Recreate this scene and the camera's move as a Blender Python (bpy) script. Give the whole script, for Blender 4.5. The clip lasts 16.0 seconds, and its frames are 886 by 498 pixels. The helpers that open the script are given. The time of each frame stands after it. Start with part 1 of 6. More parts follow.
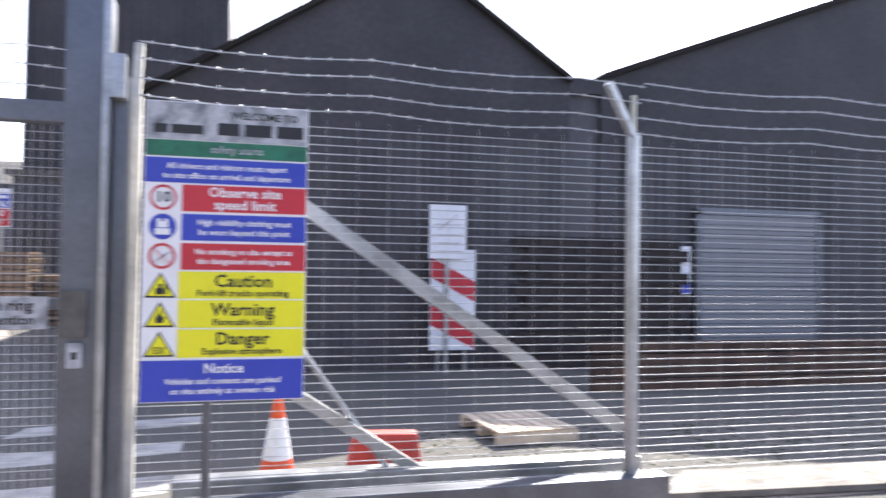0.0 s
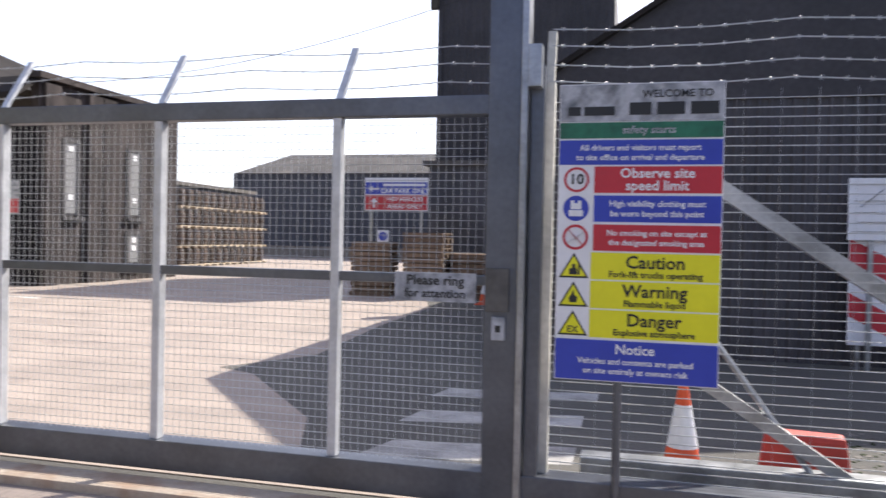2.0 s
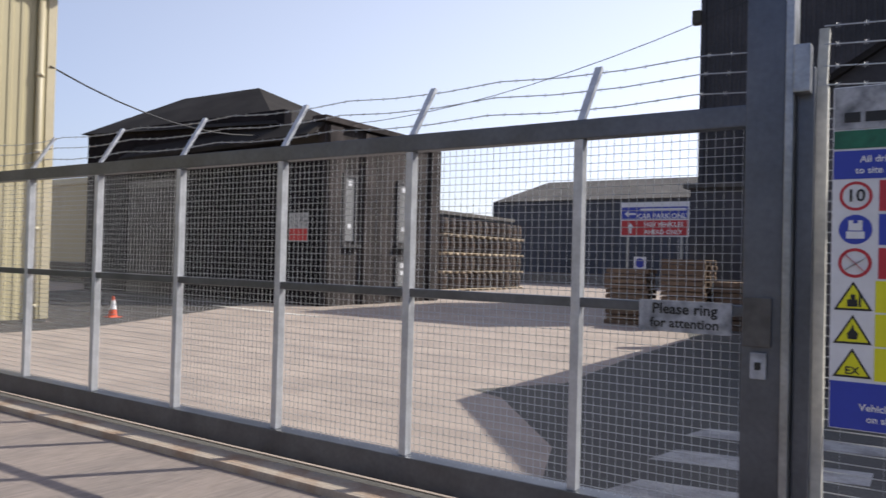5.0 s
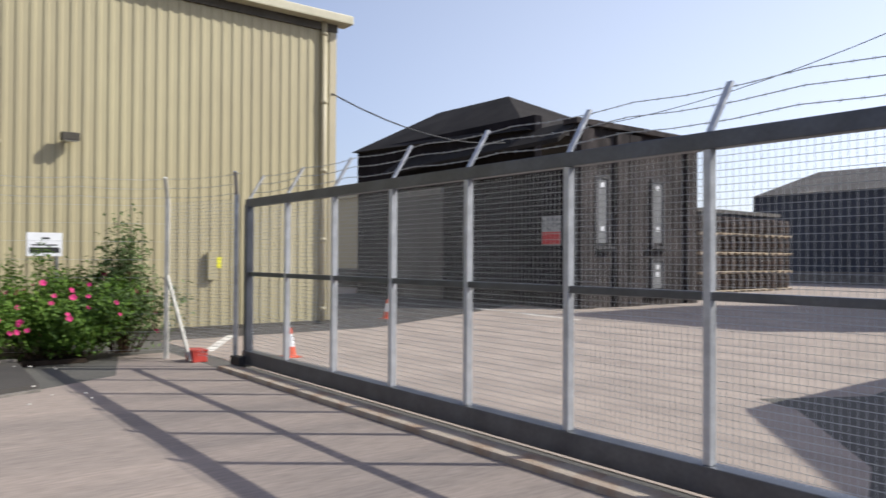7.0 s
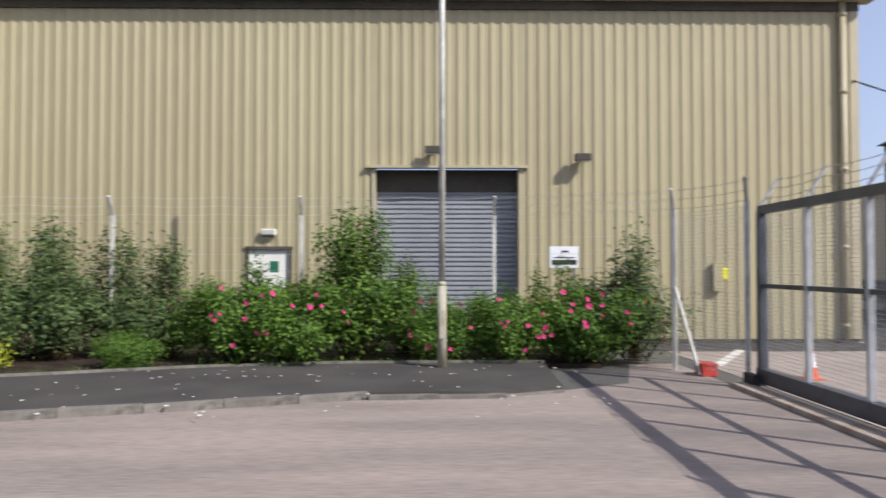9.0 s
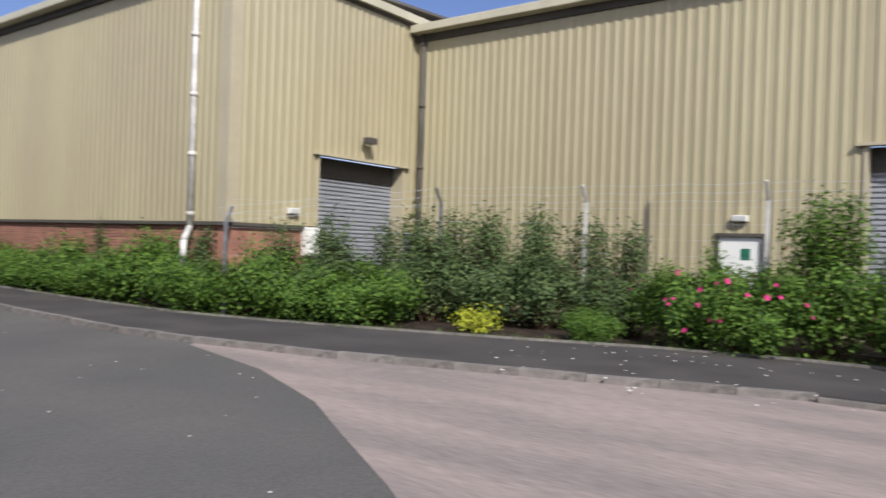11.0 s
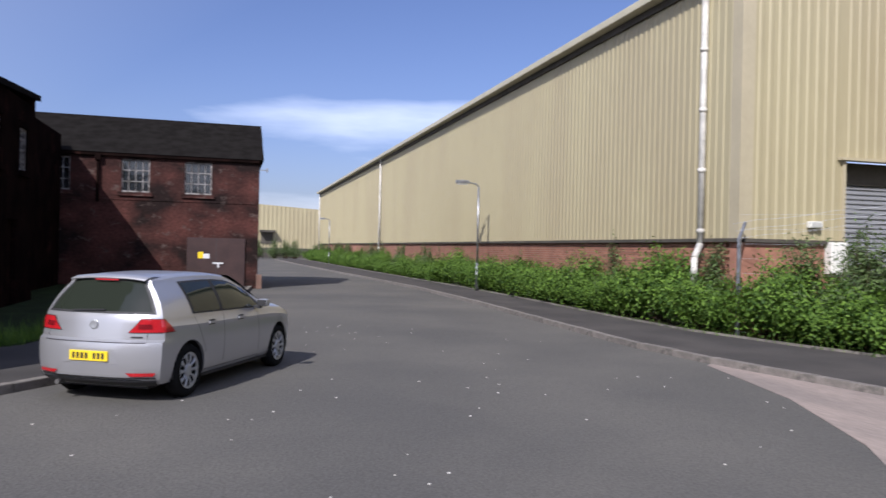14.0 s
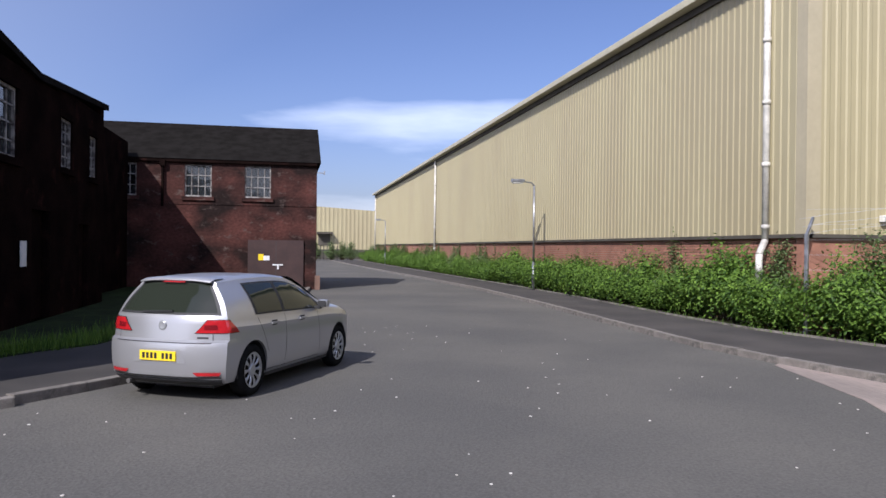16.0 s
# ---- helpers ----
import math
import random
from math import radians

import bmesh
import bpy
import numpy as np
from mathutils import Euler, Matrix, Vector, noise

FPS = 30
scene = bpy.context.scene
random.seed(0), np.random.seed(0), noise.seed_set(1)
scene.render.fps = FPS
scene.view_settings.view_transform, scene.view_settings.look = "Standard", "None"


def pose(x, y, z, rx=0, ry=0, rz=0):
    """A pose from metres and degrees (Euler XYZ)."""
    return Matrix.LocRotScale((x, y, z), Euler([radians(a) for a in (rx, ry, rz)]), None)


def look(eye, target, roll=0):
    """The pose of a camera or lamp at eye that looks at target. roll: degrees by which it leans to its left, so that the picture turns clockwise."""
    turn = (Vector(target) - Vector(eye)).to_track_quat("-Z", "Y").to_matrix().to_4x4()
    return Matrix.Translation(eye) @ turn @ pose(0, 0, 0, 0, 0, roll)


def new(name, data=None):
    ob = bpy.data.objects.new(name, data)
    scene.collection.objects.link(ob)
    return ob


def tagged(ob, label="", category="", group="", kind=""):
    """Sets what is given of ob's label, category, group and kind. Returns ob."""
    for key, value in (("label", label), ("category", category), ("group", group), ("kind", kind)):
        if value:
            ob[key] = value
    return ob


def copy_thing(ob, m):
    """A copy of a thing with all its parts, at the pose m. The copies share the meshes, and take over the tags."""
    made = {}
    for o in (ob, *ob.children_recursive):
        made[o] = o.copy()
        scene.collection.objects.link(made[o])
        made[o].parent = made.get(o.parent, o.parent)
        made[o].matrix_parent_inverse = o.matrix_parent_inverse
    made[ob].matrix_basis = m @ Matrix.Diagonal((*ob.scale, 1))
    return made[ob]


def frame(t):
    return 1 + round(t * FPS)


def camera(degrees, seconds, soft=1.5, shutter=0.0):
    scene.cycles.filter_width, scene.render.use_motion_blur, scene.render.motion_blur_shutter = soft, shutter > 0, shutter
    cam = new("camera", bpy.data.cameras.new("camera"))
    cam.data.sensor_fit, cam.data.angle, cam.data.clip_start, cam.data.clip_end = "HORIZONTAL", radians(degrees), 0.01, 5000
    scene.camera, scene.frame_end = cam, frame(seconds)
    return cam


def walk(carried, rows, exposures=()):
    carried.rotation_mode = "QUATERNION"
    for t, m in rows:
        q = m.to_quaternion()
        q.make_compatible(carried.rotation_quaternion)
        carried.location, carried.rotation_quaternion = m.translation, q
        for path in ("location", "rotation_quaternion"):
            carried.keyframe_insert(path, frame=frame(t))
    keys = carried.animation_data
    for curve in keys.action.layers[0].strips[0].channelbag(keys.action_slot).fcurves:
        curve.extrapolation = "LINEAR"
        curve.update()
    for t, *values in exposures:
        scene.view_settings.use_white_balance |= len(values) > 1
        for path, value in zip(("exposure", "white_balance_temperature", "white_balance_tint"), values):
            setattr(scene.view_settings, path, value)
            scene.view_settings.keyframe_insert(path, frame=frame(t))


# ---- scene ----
# ---- camera ----
cam = camera(61.6, 16.0, shutter=0.5)
ROWS = [
    (0.0, 0.432, -0.225, 1.697, -14.81, 1.25, 0.87),
    (0.5, 0.410, -0.185, 1.696, -4.60, 0.99, 1.07),
    (1.0, 0.378, -0.189, 1.703, 1.63, 0.72, 1.00),
    (1.5, 0.333, -0.175, 1.679, 7.29, 0.44, 1.17),
    (2.0, 0.261, -0.132, 1.698, 13.85, -0.77, 1.21),
    (2.5, 0.218, -0.084, 1.689, 18.27, 0.16, -0.35),
    (3.0, 0.289, -0.023, 1.688, 23.13, 0.94, 0.96),
    (3.2, 0.324, -0.012, 1.692, 24.62, 0.60, 1.36),
    (5.3, 0.298, 0.031, 1.689, 36.28, 0.89, 1.42),
    (5.5, 0.249, -0.014, 1.694, 38.61, 0.82, 1.39),
    (6.0, 0.163, -0.097, 1.695, 44.85, 0.93, 0.76),
    (6.5, 0.121, -0.160, 1.698, 47.21, 0.89, 1.03),
    (7.0, 0.070, -0.246, 1.698, 52.13, 0.73, 0.31),
    (7.5, 0.017, -0.292, 1.706, 59.55, 0.84, -0.28),
    (8.0, -0.070, -0.286, 1.710, 71.44, 1.42, -0.84),
    (8.5, -0.162, -0.271, 1.698, 80.91, 1.05, -0.95),
    (9.0, -0.214, -0.284, 1.704, 89.24, 1.44, -0.00),
    (9.5, -0.290, -0.100, 1.704, 96.80, 1.80, -0.14),
    (10.0, -0.229, 0.380, 1.697, 108.42, 1.81, -0.34),
    (10.2, -0.192, 0.618, 1.689, 112.75, 1.25, 0.60),
    (12.3, -0.204, 0.393, 1.708, 142.55, 1.29, -0.10),
    (12.5, -0.191, 0.384, 1.711, 144.56, 1.56, -0.07),
    (13.0, -0.144, 0.324, 1.704, 151.48, 0.77, 1.36),
    (13.5, -0.106, 0.265, 1.697, 158.10, 0.26, 1.34),
    (14.0, -0.085, 0.221, 1.694, 163.91, 0.05, 1.29),
    (14.5, -0.071, 0.215, 1.697, 166.66, 0.27, 1.26),
    (15.0, -0.062, 0.209, 1.701, 168.00, 0.55, 0.84),
    (15.5, -0.064, 0.205, 1.698, 167.84, 0.42, 0.68),
    (16.0, -0.056, 0.206, 1.692, 168.15, -0.03, 0.65),
]


def rig(x, y, z, yaw, pitch, roll):
    a, b = radians(yaw), radians(pitch)
    return look((x, y, z), (x - math.sin(a) * math.cos(b), y + math.cos(a) * math.cos(b), z + math.sin(b)), roll)


walk(cam, [(t, rig(*row)) for t, *row in ROWS],
     [(0, 1.72, 6500, 10), (0.8, 1.56, 6550, 10), (1.7, 1.03, 6600, 10), (2.4, 0.8, 6650, 10), (3.0, 0.5, 6700, 10), (5.5, 0.2, 6450, 8), (7.0, 0.15, 6350, 7), (9.0, 0.09, 6200, 10),
      (10.0, 0.07, 6150, 10), (12.5, -0.06, 6050, 15), (14.0, 0.06, 6000, 15), (16.0, 0.1, 6000, 15)])

# ---- sky and sun ----
world = bpy.data.worlds.new("sky")
scene.world = world
world.use_nodes = True
wn, wl = world.node_tree.nodes, world.node_tree.links
wn.clear()
sky = wn.new("ShaderNodeTexSky")
sky.sky_type, sky.sun_disc = "NISHITA", False
sky.sun_elevation, sky.sun_rotation = radians(39.9), radians(38)
sky.air_density, sky.dust_density, sky.ozone_density = 1.0, 1.6, 2.5
coord = wn.new("ShaderNodeTexCoord")
stretch = wn.new("ShaderNodeMapping")
stretch.inputs["Scale"].default_value, stretch.inputs["Rotation"].default_value = (1.2, 1.2, 6.0), (0, 0, 0.3)
cloud = wn.new("ShaderNodeTexNoise")
cloud.inputs["Scale"].default_value, cloud.inputs["Detail"].default_value = 1.6, 7.0
cramp = wn.new("ShaderNodeValToRGB")
cramp.color_ramp.elements[0].position, cramp.color_ramp.elements[1].position = 0.52, 0.8
cramp.color_ramp.elements[1].color = (0.55, 0.55, 0.55, 1)
mixc = wn.new("ShaderNodeMix")
mixc.data_type = "RGBA"
mixc.inputs[7].default_value = (15.0, 15.6, 16.8, 1)
bg = wn.new("ShaderNodeBackground")
bg.inputs["Strength"].default_value = 0.105
wout = wn.new("ShaderNodeOutputWorld")
wl.new(coord.outputs["Generated"], stretch.inputs["Vector"])
wl.new(stretch.outputs["Vector"], cloud.inputs["Vector"])
wl.new(cloud.outputs["Fac"], cramp.inputs["Fac"])
# bright haze round the sun
glare = wn.new("ShaderNodeVectorMath")
glare.operation = "DOT_PRODUCT"
glare.inputs[1].default_value = Vector((0.735, 0.945, 1.0)).normalized()
haze = wn.new("ShaderNodeMapRange")
haze.inputs["From Min"].default_value, haze.inputs["From Max"].default_value = -0.4, 0.85
haze.inputs["To Min"].default_value, haze.inputs["To Max"].default_value = 0.0, 0.72
veil = wn.new("ShaderNodeMath")
veil.operation = "MAXIMUM"
wl.new(coord.outputs["Generated"], glare.inputs[0])
wl.new(glare.outputs["Value"], haze.inputs["Value"])
split = wn.new("ShaderNodeSeparateXYZ")
low = wn.new("ShaderNodeMapRange")
low.inputs["From Max"].default_value, low.inputs["To Min"].default_value, low.inputs["To Max"].default_value = 0.65, 1.0, 0.2
lower_haze = wn.new("ShaderNodeMath")
lower_haze.operation = "MULTIPLY"
wl.new(coord.outputs["Generated"], split.inputs[0])
wl.new(split.outputs["Z"], low.inputs["Value"])
wl.new(haze.outputs["Result"], lower_haze.inputs[0])
wl.new(low.outputs["Result"], lower_haze.inputs[1])
wl.new(lower_haze.outputs[0], veil.inputs[0])
wl.new(cramp.outputs["Color"], veil.inputs[1])
wl.new(veil.outputs[0], mixc.inputs[0])
tint = wn.new("ShaderNodeVectorMath")
tint.operation = "MULTIPLY"
tint.inputs[1].default_value = (1.0, 0.95, 1.16)
wl.new(sky.outputs["Color"], tint.inputs[0])
wl.new(tint.outputs[0], mixc.inputs[6])
wl.new(mixc.outputs[2], bg.inputs["Color"])
wl.new(bg.outputs["Background"], wout.inputs["Surface"])
sun_data = bpy.data.lights.new("sun", "SUN")
sun_data.energy, sun_data.angle, sun_data.color = 5.0, radians(0.5), (1.0, 0.95, 0.87)
sun = new("sun", sun_data)
sun.matrix_world = look((0, 0, 0), (-0.735, -0.945, -1.0))


# ---- materials ----
def material(name, color, rough=0.8, metal=0.0, vary=0.25, scale=3.0, fine=40.0, bump=0.15, second=None, spots=0.5,
             stretch_z=1.0, stretch_y=1.0, coat=0.0, per_object=0.0, third=None, third_scale=2.0, third_at=0.6):
    """Base colour with blotches at one scale and grain at another, in metres."""
    m = bpy.data.materials.new(name)
    m.use_nodes = True
    n, l = m.node_tree.nodes, m.node_tree.links
    b = n["Principled BSDF"]
    b.inputs["Metallic"].default_value = metal
    b.inputs["Coat Weight"].default_value = coat
    if rough >= 0.75 and max(color) < 0.16:
        b.inputs["Specular IOR Level"].default_value = 0.12 if max(color) > 0.03 else 0.0
    tc = n.new("ShaderNodeTexCoord")
    mp = n.new("ShaderNodeMapping")
    mp.inputs["Scale"].default_value = (1, stretch_y, stretch_z)
    l.new(tc.outputs["Object"], mp.inputs["Vector"])
    big = n.new("ShaderNodeTexNoise")
    big.inputs["Scale"].default_value, big.inputs["Detail"].default_value = scale, 5.0
    small = n.new("ShaderNodeTexNoise")
    small.inputs["Scale"].default_value, small.inputs["Detail"].default_value = fine, 3.0
    l.new(mp.outputs["Vector"], big.inputs["Vector"])
    l.new(mp.outputs["Vector"], small.inputs["Vector"])
    ramp = n.new("ShaderNodeValToRGB")
    c2 = second or tuple(c * (1 - vary) for c in color)
    ramp.color_ramp.elements[0].position, ramp.color_ramp.elements[1].position = max(0.0, spots - 0.14), min(1.0, spots + 0.14)
    ramp.color_ramp.elements[0].color, ramp.color_ramp.elements[1].color = (*c2, 1), (*color, 1)
    l.new(big.outputs["Fac"], ramp.inputs["Fac"])
    tone = ramp.outputs["Color"]
    if third:
        patchy = n.new("ShaderNodeTexNoise")
        patchy.inputs["Scale"].default_value, patchy.inputs["Detail"].default_value, patchy.inputs["Roughness"].default_value = third_scale, 8.0, 0.65
        l.new(mp.outputs["Vector"], patchy.inputs["Vector"])
        edge_ramp = n.new("ShaderNodeValToRGB")
        edge_ramp.color_ramp.elements[0].position, edge_ramp.color_ramp.elements[1].position = third_at - 0.03, third_at + 0.1
        l.new(patchy.outputs["Fac"], edge_ramp.inputs["Fac"])
        worn = n.new("ShaderNodeMix")
        worn.data_type = "RGBA"
        worn.inputs[7].default_value = (*third, 1)
        l.new(edge_ramp.outputs["Color"], worn.inputs[0])
        l.new(tone, worn.inputs[6])
        tone = worn.outputs[2]
    grain = n.new("ShaderNodeMapRange")
    grain.inputs[3].default_value, grain.inputs[4].default_value = 1 - vary * 0.8, 1 + vary * 0.8
    l.new(small.outputs["Fac"], grain.inputs[0])
    mul = n.new("ShaderNodeVectorMath")
    mul.operation = "SCALE"
    l.new(tone, mul.inputs[0])
    l.new(grain.outputs[0], mul.inputs["Scale"])
    last = mul.outputs[0]
    if per_object:
        info = n.new("ShaderNodeObjectInfo")
        rnd = n.new("ShaderNodeMapRange")
        rnd.inputs[3].default_value, rnd.inputs[4].default_value = 1 - per_object, 1 + per_object
        l.new(info.outputs["Random"], rnd.inputs[0])
        mul2 = n.new("ShaderNodeVectorMath")
        mul2.operation = "SCALE"
        l.new(last, mul2.inputs[0])
        l.new(rnd.outputs[0], mul2.inputs["Scale"])
        last = mul2.outputs[0]
    l.new(last, b.inputs["Base Color"])
    rr = n.new("ShaderNodeMapRange")
    rr.inputs[3].default_value, rr.inputs[4].default_value = max(0.03, rough - 0.1), min(1.0, rough + 0.1)
    l.new(big.outputs["Fac"], rr.inputs[0])
    l.new(rr.outputs[0], b.inputs["Roughness"])
    if bump:
        bp = n.new("ShaderNodeBump")
        bp.inputs["Strength"].default_value, bp.inputs["Distance"].default_value = bump, 0.01
        l.new(small.outputs["Fac"], bp.inputs["Height"])
        l.new(bp.outputs["Normal"], b.inputs["Normal"])
    return m


def leaf_material(name, color, dark):
    m = bpy.data.materials.new(name)
    m.use_nodes = True
    n, l = m.node_tree.nodes, m.node_tree.links
    b = n["Principled BSDF"]
    geo = n.new("ShaderNodeNewGeometry")
    ramp = n.new("ShaderNodeValToRGB")
    ramp.color_ramp.elements[0].color, ramp.color_ramp.elements[1].color = (*dark, 1), (*color, 1)
    l.new(geo.outputs["Random Per Island"], ramp.inputs["Fac"])
    l.new(ramp.outputs["Color"], b.inputs["Base Color"])
    b.inputs["Roughness"].default_value, b.inputs["Specular IOR Level"].default_value = 0.6, 0.3
    tr = n.new("ShaderNodeBsdfTranslucent")
    l.new(ramp.outputs["Color"], tr.inputs["Color"])
    mix = n.new("ShaderNodeMixShader")
    mix.inputs[0].default_value = 0.3
    l.new(b.outputs[0], mix.inputs[1])
    l.new(tr.outputs[0], mix.inputs[2])
    l.new(mix.outputs[0], n["Material Output"].inputs["Surface"])
    return m


def glass_material(name, tint, rough=0.03, alpha=0.75):
    m = bpy.data.materials.new(name)
    m.use_nodes = True
    n, l = m.node_tree.nodes, m.node_tree.links
    b = n["Principled BSDF"]
    b.inputs["Base Color"].default_value = (*tint, 1)
    b.inputs["Roughness"].default_value = rough
    b.inputs["Specular IOR Level"].default_value = 0.8
    b.inputs["Alpha"].default_value = alpha
    return m


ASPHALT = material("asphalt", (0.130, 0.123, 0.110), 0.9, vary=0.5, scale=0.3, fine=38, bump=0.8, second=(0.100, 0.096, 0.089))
APRON = material("apron_concrete", (0.31, 0.252, 0.215), 0.9, vary=0.5, scale=1.5, fine=28, bump=0.4, second=(0.225, 0.188, 0.165), stretch_y=0.16)
YARD = material("yard_concrete", (0.37, 0.302, 0.253), 0.9, vary=0.35, scale=0.7, fine=30, bump=0.3, second=(0.285, 0.234, 0.198), stretch_y=1.9, third=(0.19, 0.155, 0.135), third_scale=0.2, third_at=0.62)
PAVEMENT = material("pavement_asphalt", (0.084, 0.077, 0.071), 0.92, vary=0.35, scale=0.8, fine=90, bump=0.5, second=(0.06, 0.056, 0.053))
KERB = material("kerb_concrete", (0.21, 0.188, 0.165), 0.9, vary=0.35, scale=4, fine=60, bump=0.3, per_object=0.15, third=(0.10, 0.092, 0.08), third_scale=3.0, third_at=0.55)
SOIL = material("soil", (0.055, 0.04, 0.03), 0.95, vary=0.5, scale=3, fine=40, bump=0.8)
# Grass colour lowered towards black for the shade it lies in.
GRASS_SHADE = material("shade_dark_grass", (0.03, 0.045, 0.014), 0.95, vary=0.5, scale=2, fine=60, bump=0.8)
CLAD = material("beige_cladding", (0.385, 0.338, 0.202), 0.5, vary=0.09, scale=0.5, fine=6, bump=0.03, second=(0.352, 0.302, 0.182), stretch_z=0.25)
FLASH = material("beige_flashing", (0.43, 0.375, 0.25), 0.5, vary=0.1, scale=0.8, fine=10, bump=0.03)
GUTTER = material("gutter_beige", (0.50, 0.46, 0.33), 0.5, vary=0.12, scale=1.5, fine=12, bump=0.03)
# Dark metal parts, and the shade painted in under the eaves.
DARKMETAL_SHADE = material("dark_metal_and_eave_shade", (0.10, 0.09, 0.075), 0.8, vary=0.3, scale=1.0, fine=12, bump=0.05)
BRICK = material("red_brick", (0.41, 0.195, 0.13), 0.9, vary=0.3, scale=2.0, fine=30, bump=0.3, per_object=0.25)
MORTAR = material("mortar", (0.40, 0.34, 0.28), 0.95, vary=0.2, scale=3, fine=50)
ROLLER = material("grey_roller_door", (0.31, 0.32, 0.345), 0.5, 0.2, vary=0.12, scale=1.0, fine=10, bump=0.03)
WHITE_DOOR = material("white_painted_steel", (0.78, 0.77, 0.70), 0.5, vary=0.08, scale=2, fine=20, bump=0.03)
STEEL = material("galvanised_steel", (0.42, 0.43, 0.45), 0.4, 0.85, vary=0.25, scale=5, fine=40, bump=0.06, second=(0.29, 0.30, 0.31))
GREYSTEEL = material("grey_painted_steel", (0.15, 0.16, 0.185), 0.42, 0.75, vary=0.25, scale=3, fine=30, bump=0.06, third=(0.11, 0.08, 0.06), third_scale=4.0, third_at=0.7)
GREYPANEL = material("grey_board", (0.20, 0.20, 0.205), 0.8, vary=0.3, scale=2, fine=14, bump=0.1, stretch_z=0.4)
UPRIGHT = material("bright_galvanised_steel", (0.60, 0.61, 0.63), 0.38, 0.3, vary=0.2, scale=6, fine=40, bump=0.05, second=(0.46, 0.47, 0.49))
WIRE = material("galvanised_wire", (0.46, 0.47, 0.48), 0.45, 0.3, vary=0.15, scale=3, fine=30, bump=0.0)
POLEBASE = material("stained_pole_base", (0.42, 0.40, 0.31), 0.75, vary=0.4, scale=5, fine=25, bump=0.1, second=(0.26, 0.21, 0.12), spots=0.42, stretch_z=0.4)
LIGHTPOLE = material("worn_white_post", (0.62, 0.60, 0.54), 0.6, 0.1, vary=0.3, scale=4, fine=25, bump=0.08)
RUST = material("rusty_rail", (0.30, 0.16, 0.09), 0.85, 0.2, vary=0.4, scale=3, fine=40, bump=0.3)
BLACKCLAD = material("black_cladding", (0.05, 0.046, 0.05), 0.7, vary=0.5, scale=0.7, fine=12, bump=0.2, second=(0.03, 0.028, 0.031))
BLACKRIB = material("dark_corrugated", (0.085, 0.08, 0.086), 0.6, vary=0.4, scale=1.0, fine=15, bump=0.15, second=(0.045, 0.042, 0.046), stretch_z=0.3)
HUTCLAD = material("hut_dark_sheet", (0.026, 0.023, 0.027), 0.75, vary=0.35, scale=0.8, fine=14, bump=0.12, second=(0.016, 0.015, 0.017), stretch_z=0.3)
HUTSTONE = material("hut_render", (0.066, 0.056, 0.054), 0.95, vary=0.4, scale=1.6, fine=14, bump=0.4, second=(0.030, 0.026, 0.026), stretch_z=0.35, third=(0.125, 0.11, 0.105), third_scale=1.1, third_at=0.62)
ROOFDARK = material("dark_roof", (0.035, 0.031, 0.029), 0.95, vary=0.35, scale=1.0, fine=16, bump=0.3)
ROOFGREY = material("grey_roof_sheet", (0.135, 0.125, 0.115), 0.9, vary=0.3, scale=0.6, fine=10, bump=0.15, third=(0.22, 0.20, 0.17), third_scale=0.7, third_at=0.62)
BLUEGREY = material("blue_grey_sheet", (0.06, 0.065, 0.08), 0.7, vary=0.3, scale=0.6, fine=10, bump=0.1)
OLDBRICK = material("soot_red_brick", (0.085, 0.034, 0.028), 0.95, vary=0.8, scale=0.75, fine=8, bump=0.7, second=(0.018, 0.0115, 0.0105), spots=0.52, third=(0.105, 0.078, 0.068), third_scale=2.4, third_at=0.6, stretch_z=1.5)
# Near-black copy of the brick: the mill's shade is put into its colour.
SOOT_SHADE = material("soot_and_shade_brick", (0.014, 0.0078, 0.0068), 0.97, vary=0.5, scale=1.2, fine=18, bump=0.5, second=(0.0065, 0.0045, 0.0042), third=(0.03, 0.013, 0.011), third_scale=1.0, third_at=0.6)
TRACK = material("track_concrete", (0.42, 0.35, 0.28), 0.9, vary=0.3, scale=3, fine=40, bump=0.3, second=(0.30, 0.18, 0.11), spots=0.4)
SLATE = material("dark_slate", (0.017, 0.0155, 0.0145), 0.92, vary=0.35, scale=2.5, fine=18, bump=0.4, third=(0.04, 0.037, 0.033), third_scale=5.0, third_at=0.72)
MAROON = material("maroon_steel_door", (0.052, 0.026, 0.023), 0.6, vary=0.3, scale=2.0, fine=14, bump=0.05, third=(0.09, 0.07, 0.065), third_scale=9.0, third_at=0.73)
STONE = material("sandstone_sill", (0.20, 0.12, 0.09), 0.9, vary=0.3, scale=4, fine=30)
FRAMEW = material("flaking_white_frame", (0.33, 0.31, 0.29), 0.8, vary=0.5, scale=8, fine=40, second=(0.06, 0.05, 0.045), spots=0.5)
DARKROOM = material("unlit_room_black", (0.015, 0.014, 0.014), 0.95, vary=0.2)
PANE = glass_material("window_pane", (0.03, 0.035, 0.04))
# Pallet timber darkened in its colour for the shade on the stacks.
TIMBER = material("shade_dark_timber", (0.22, 0.145, 0.095), 0.85, vary=0.35, scale=4, fine=30, bump=0.2, per_object=0.25)
# Paler copy of the timber, with sunlit brightness put into the colour.
PALEWOOD = material("sunlit_pale_timber", (0.55, 0.45, 0.33), 0.85, vary=0.25, scale=4, fine=30, bump=0.2, per_object=0.2)
BARREL = material("cask_oak", (0.10, 0.072, 0.058), 0.8, vary=0.45, scale=4, fine=25, bump=0.2, per_object=0.35, second=(0.055, 0.042, 0.036))
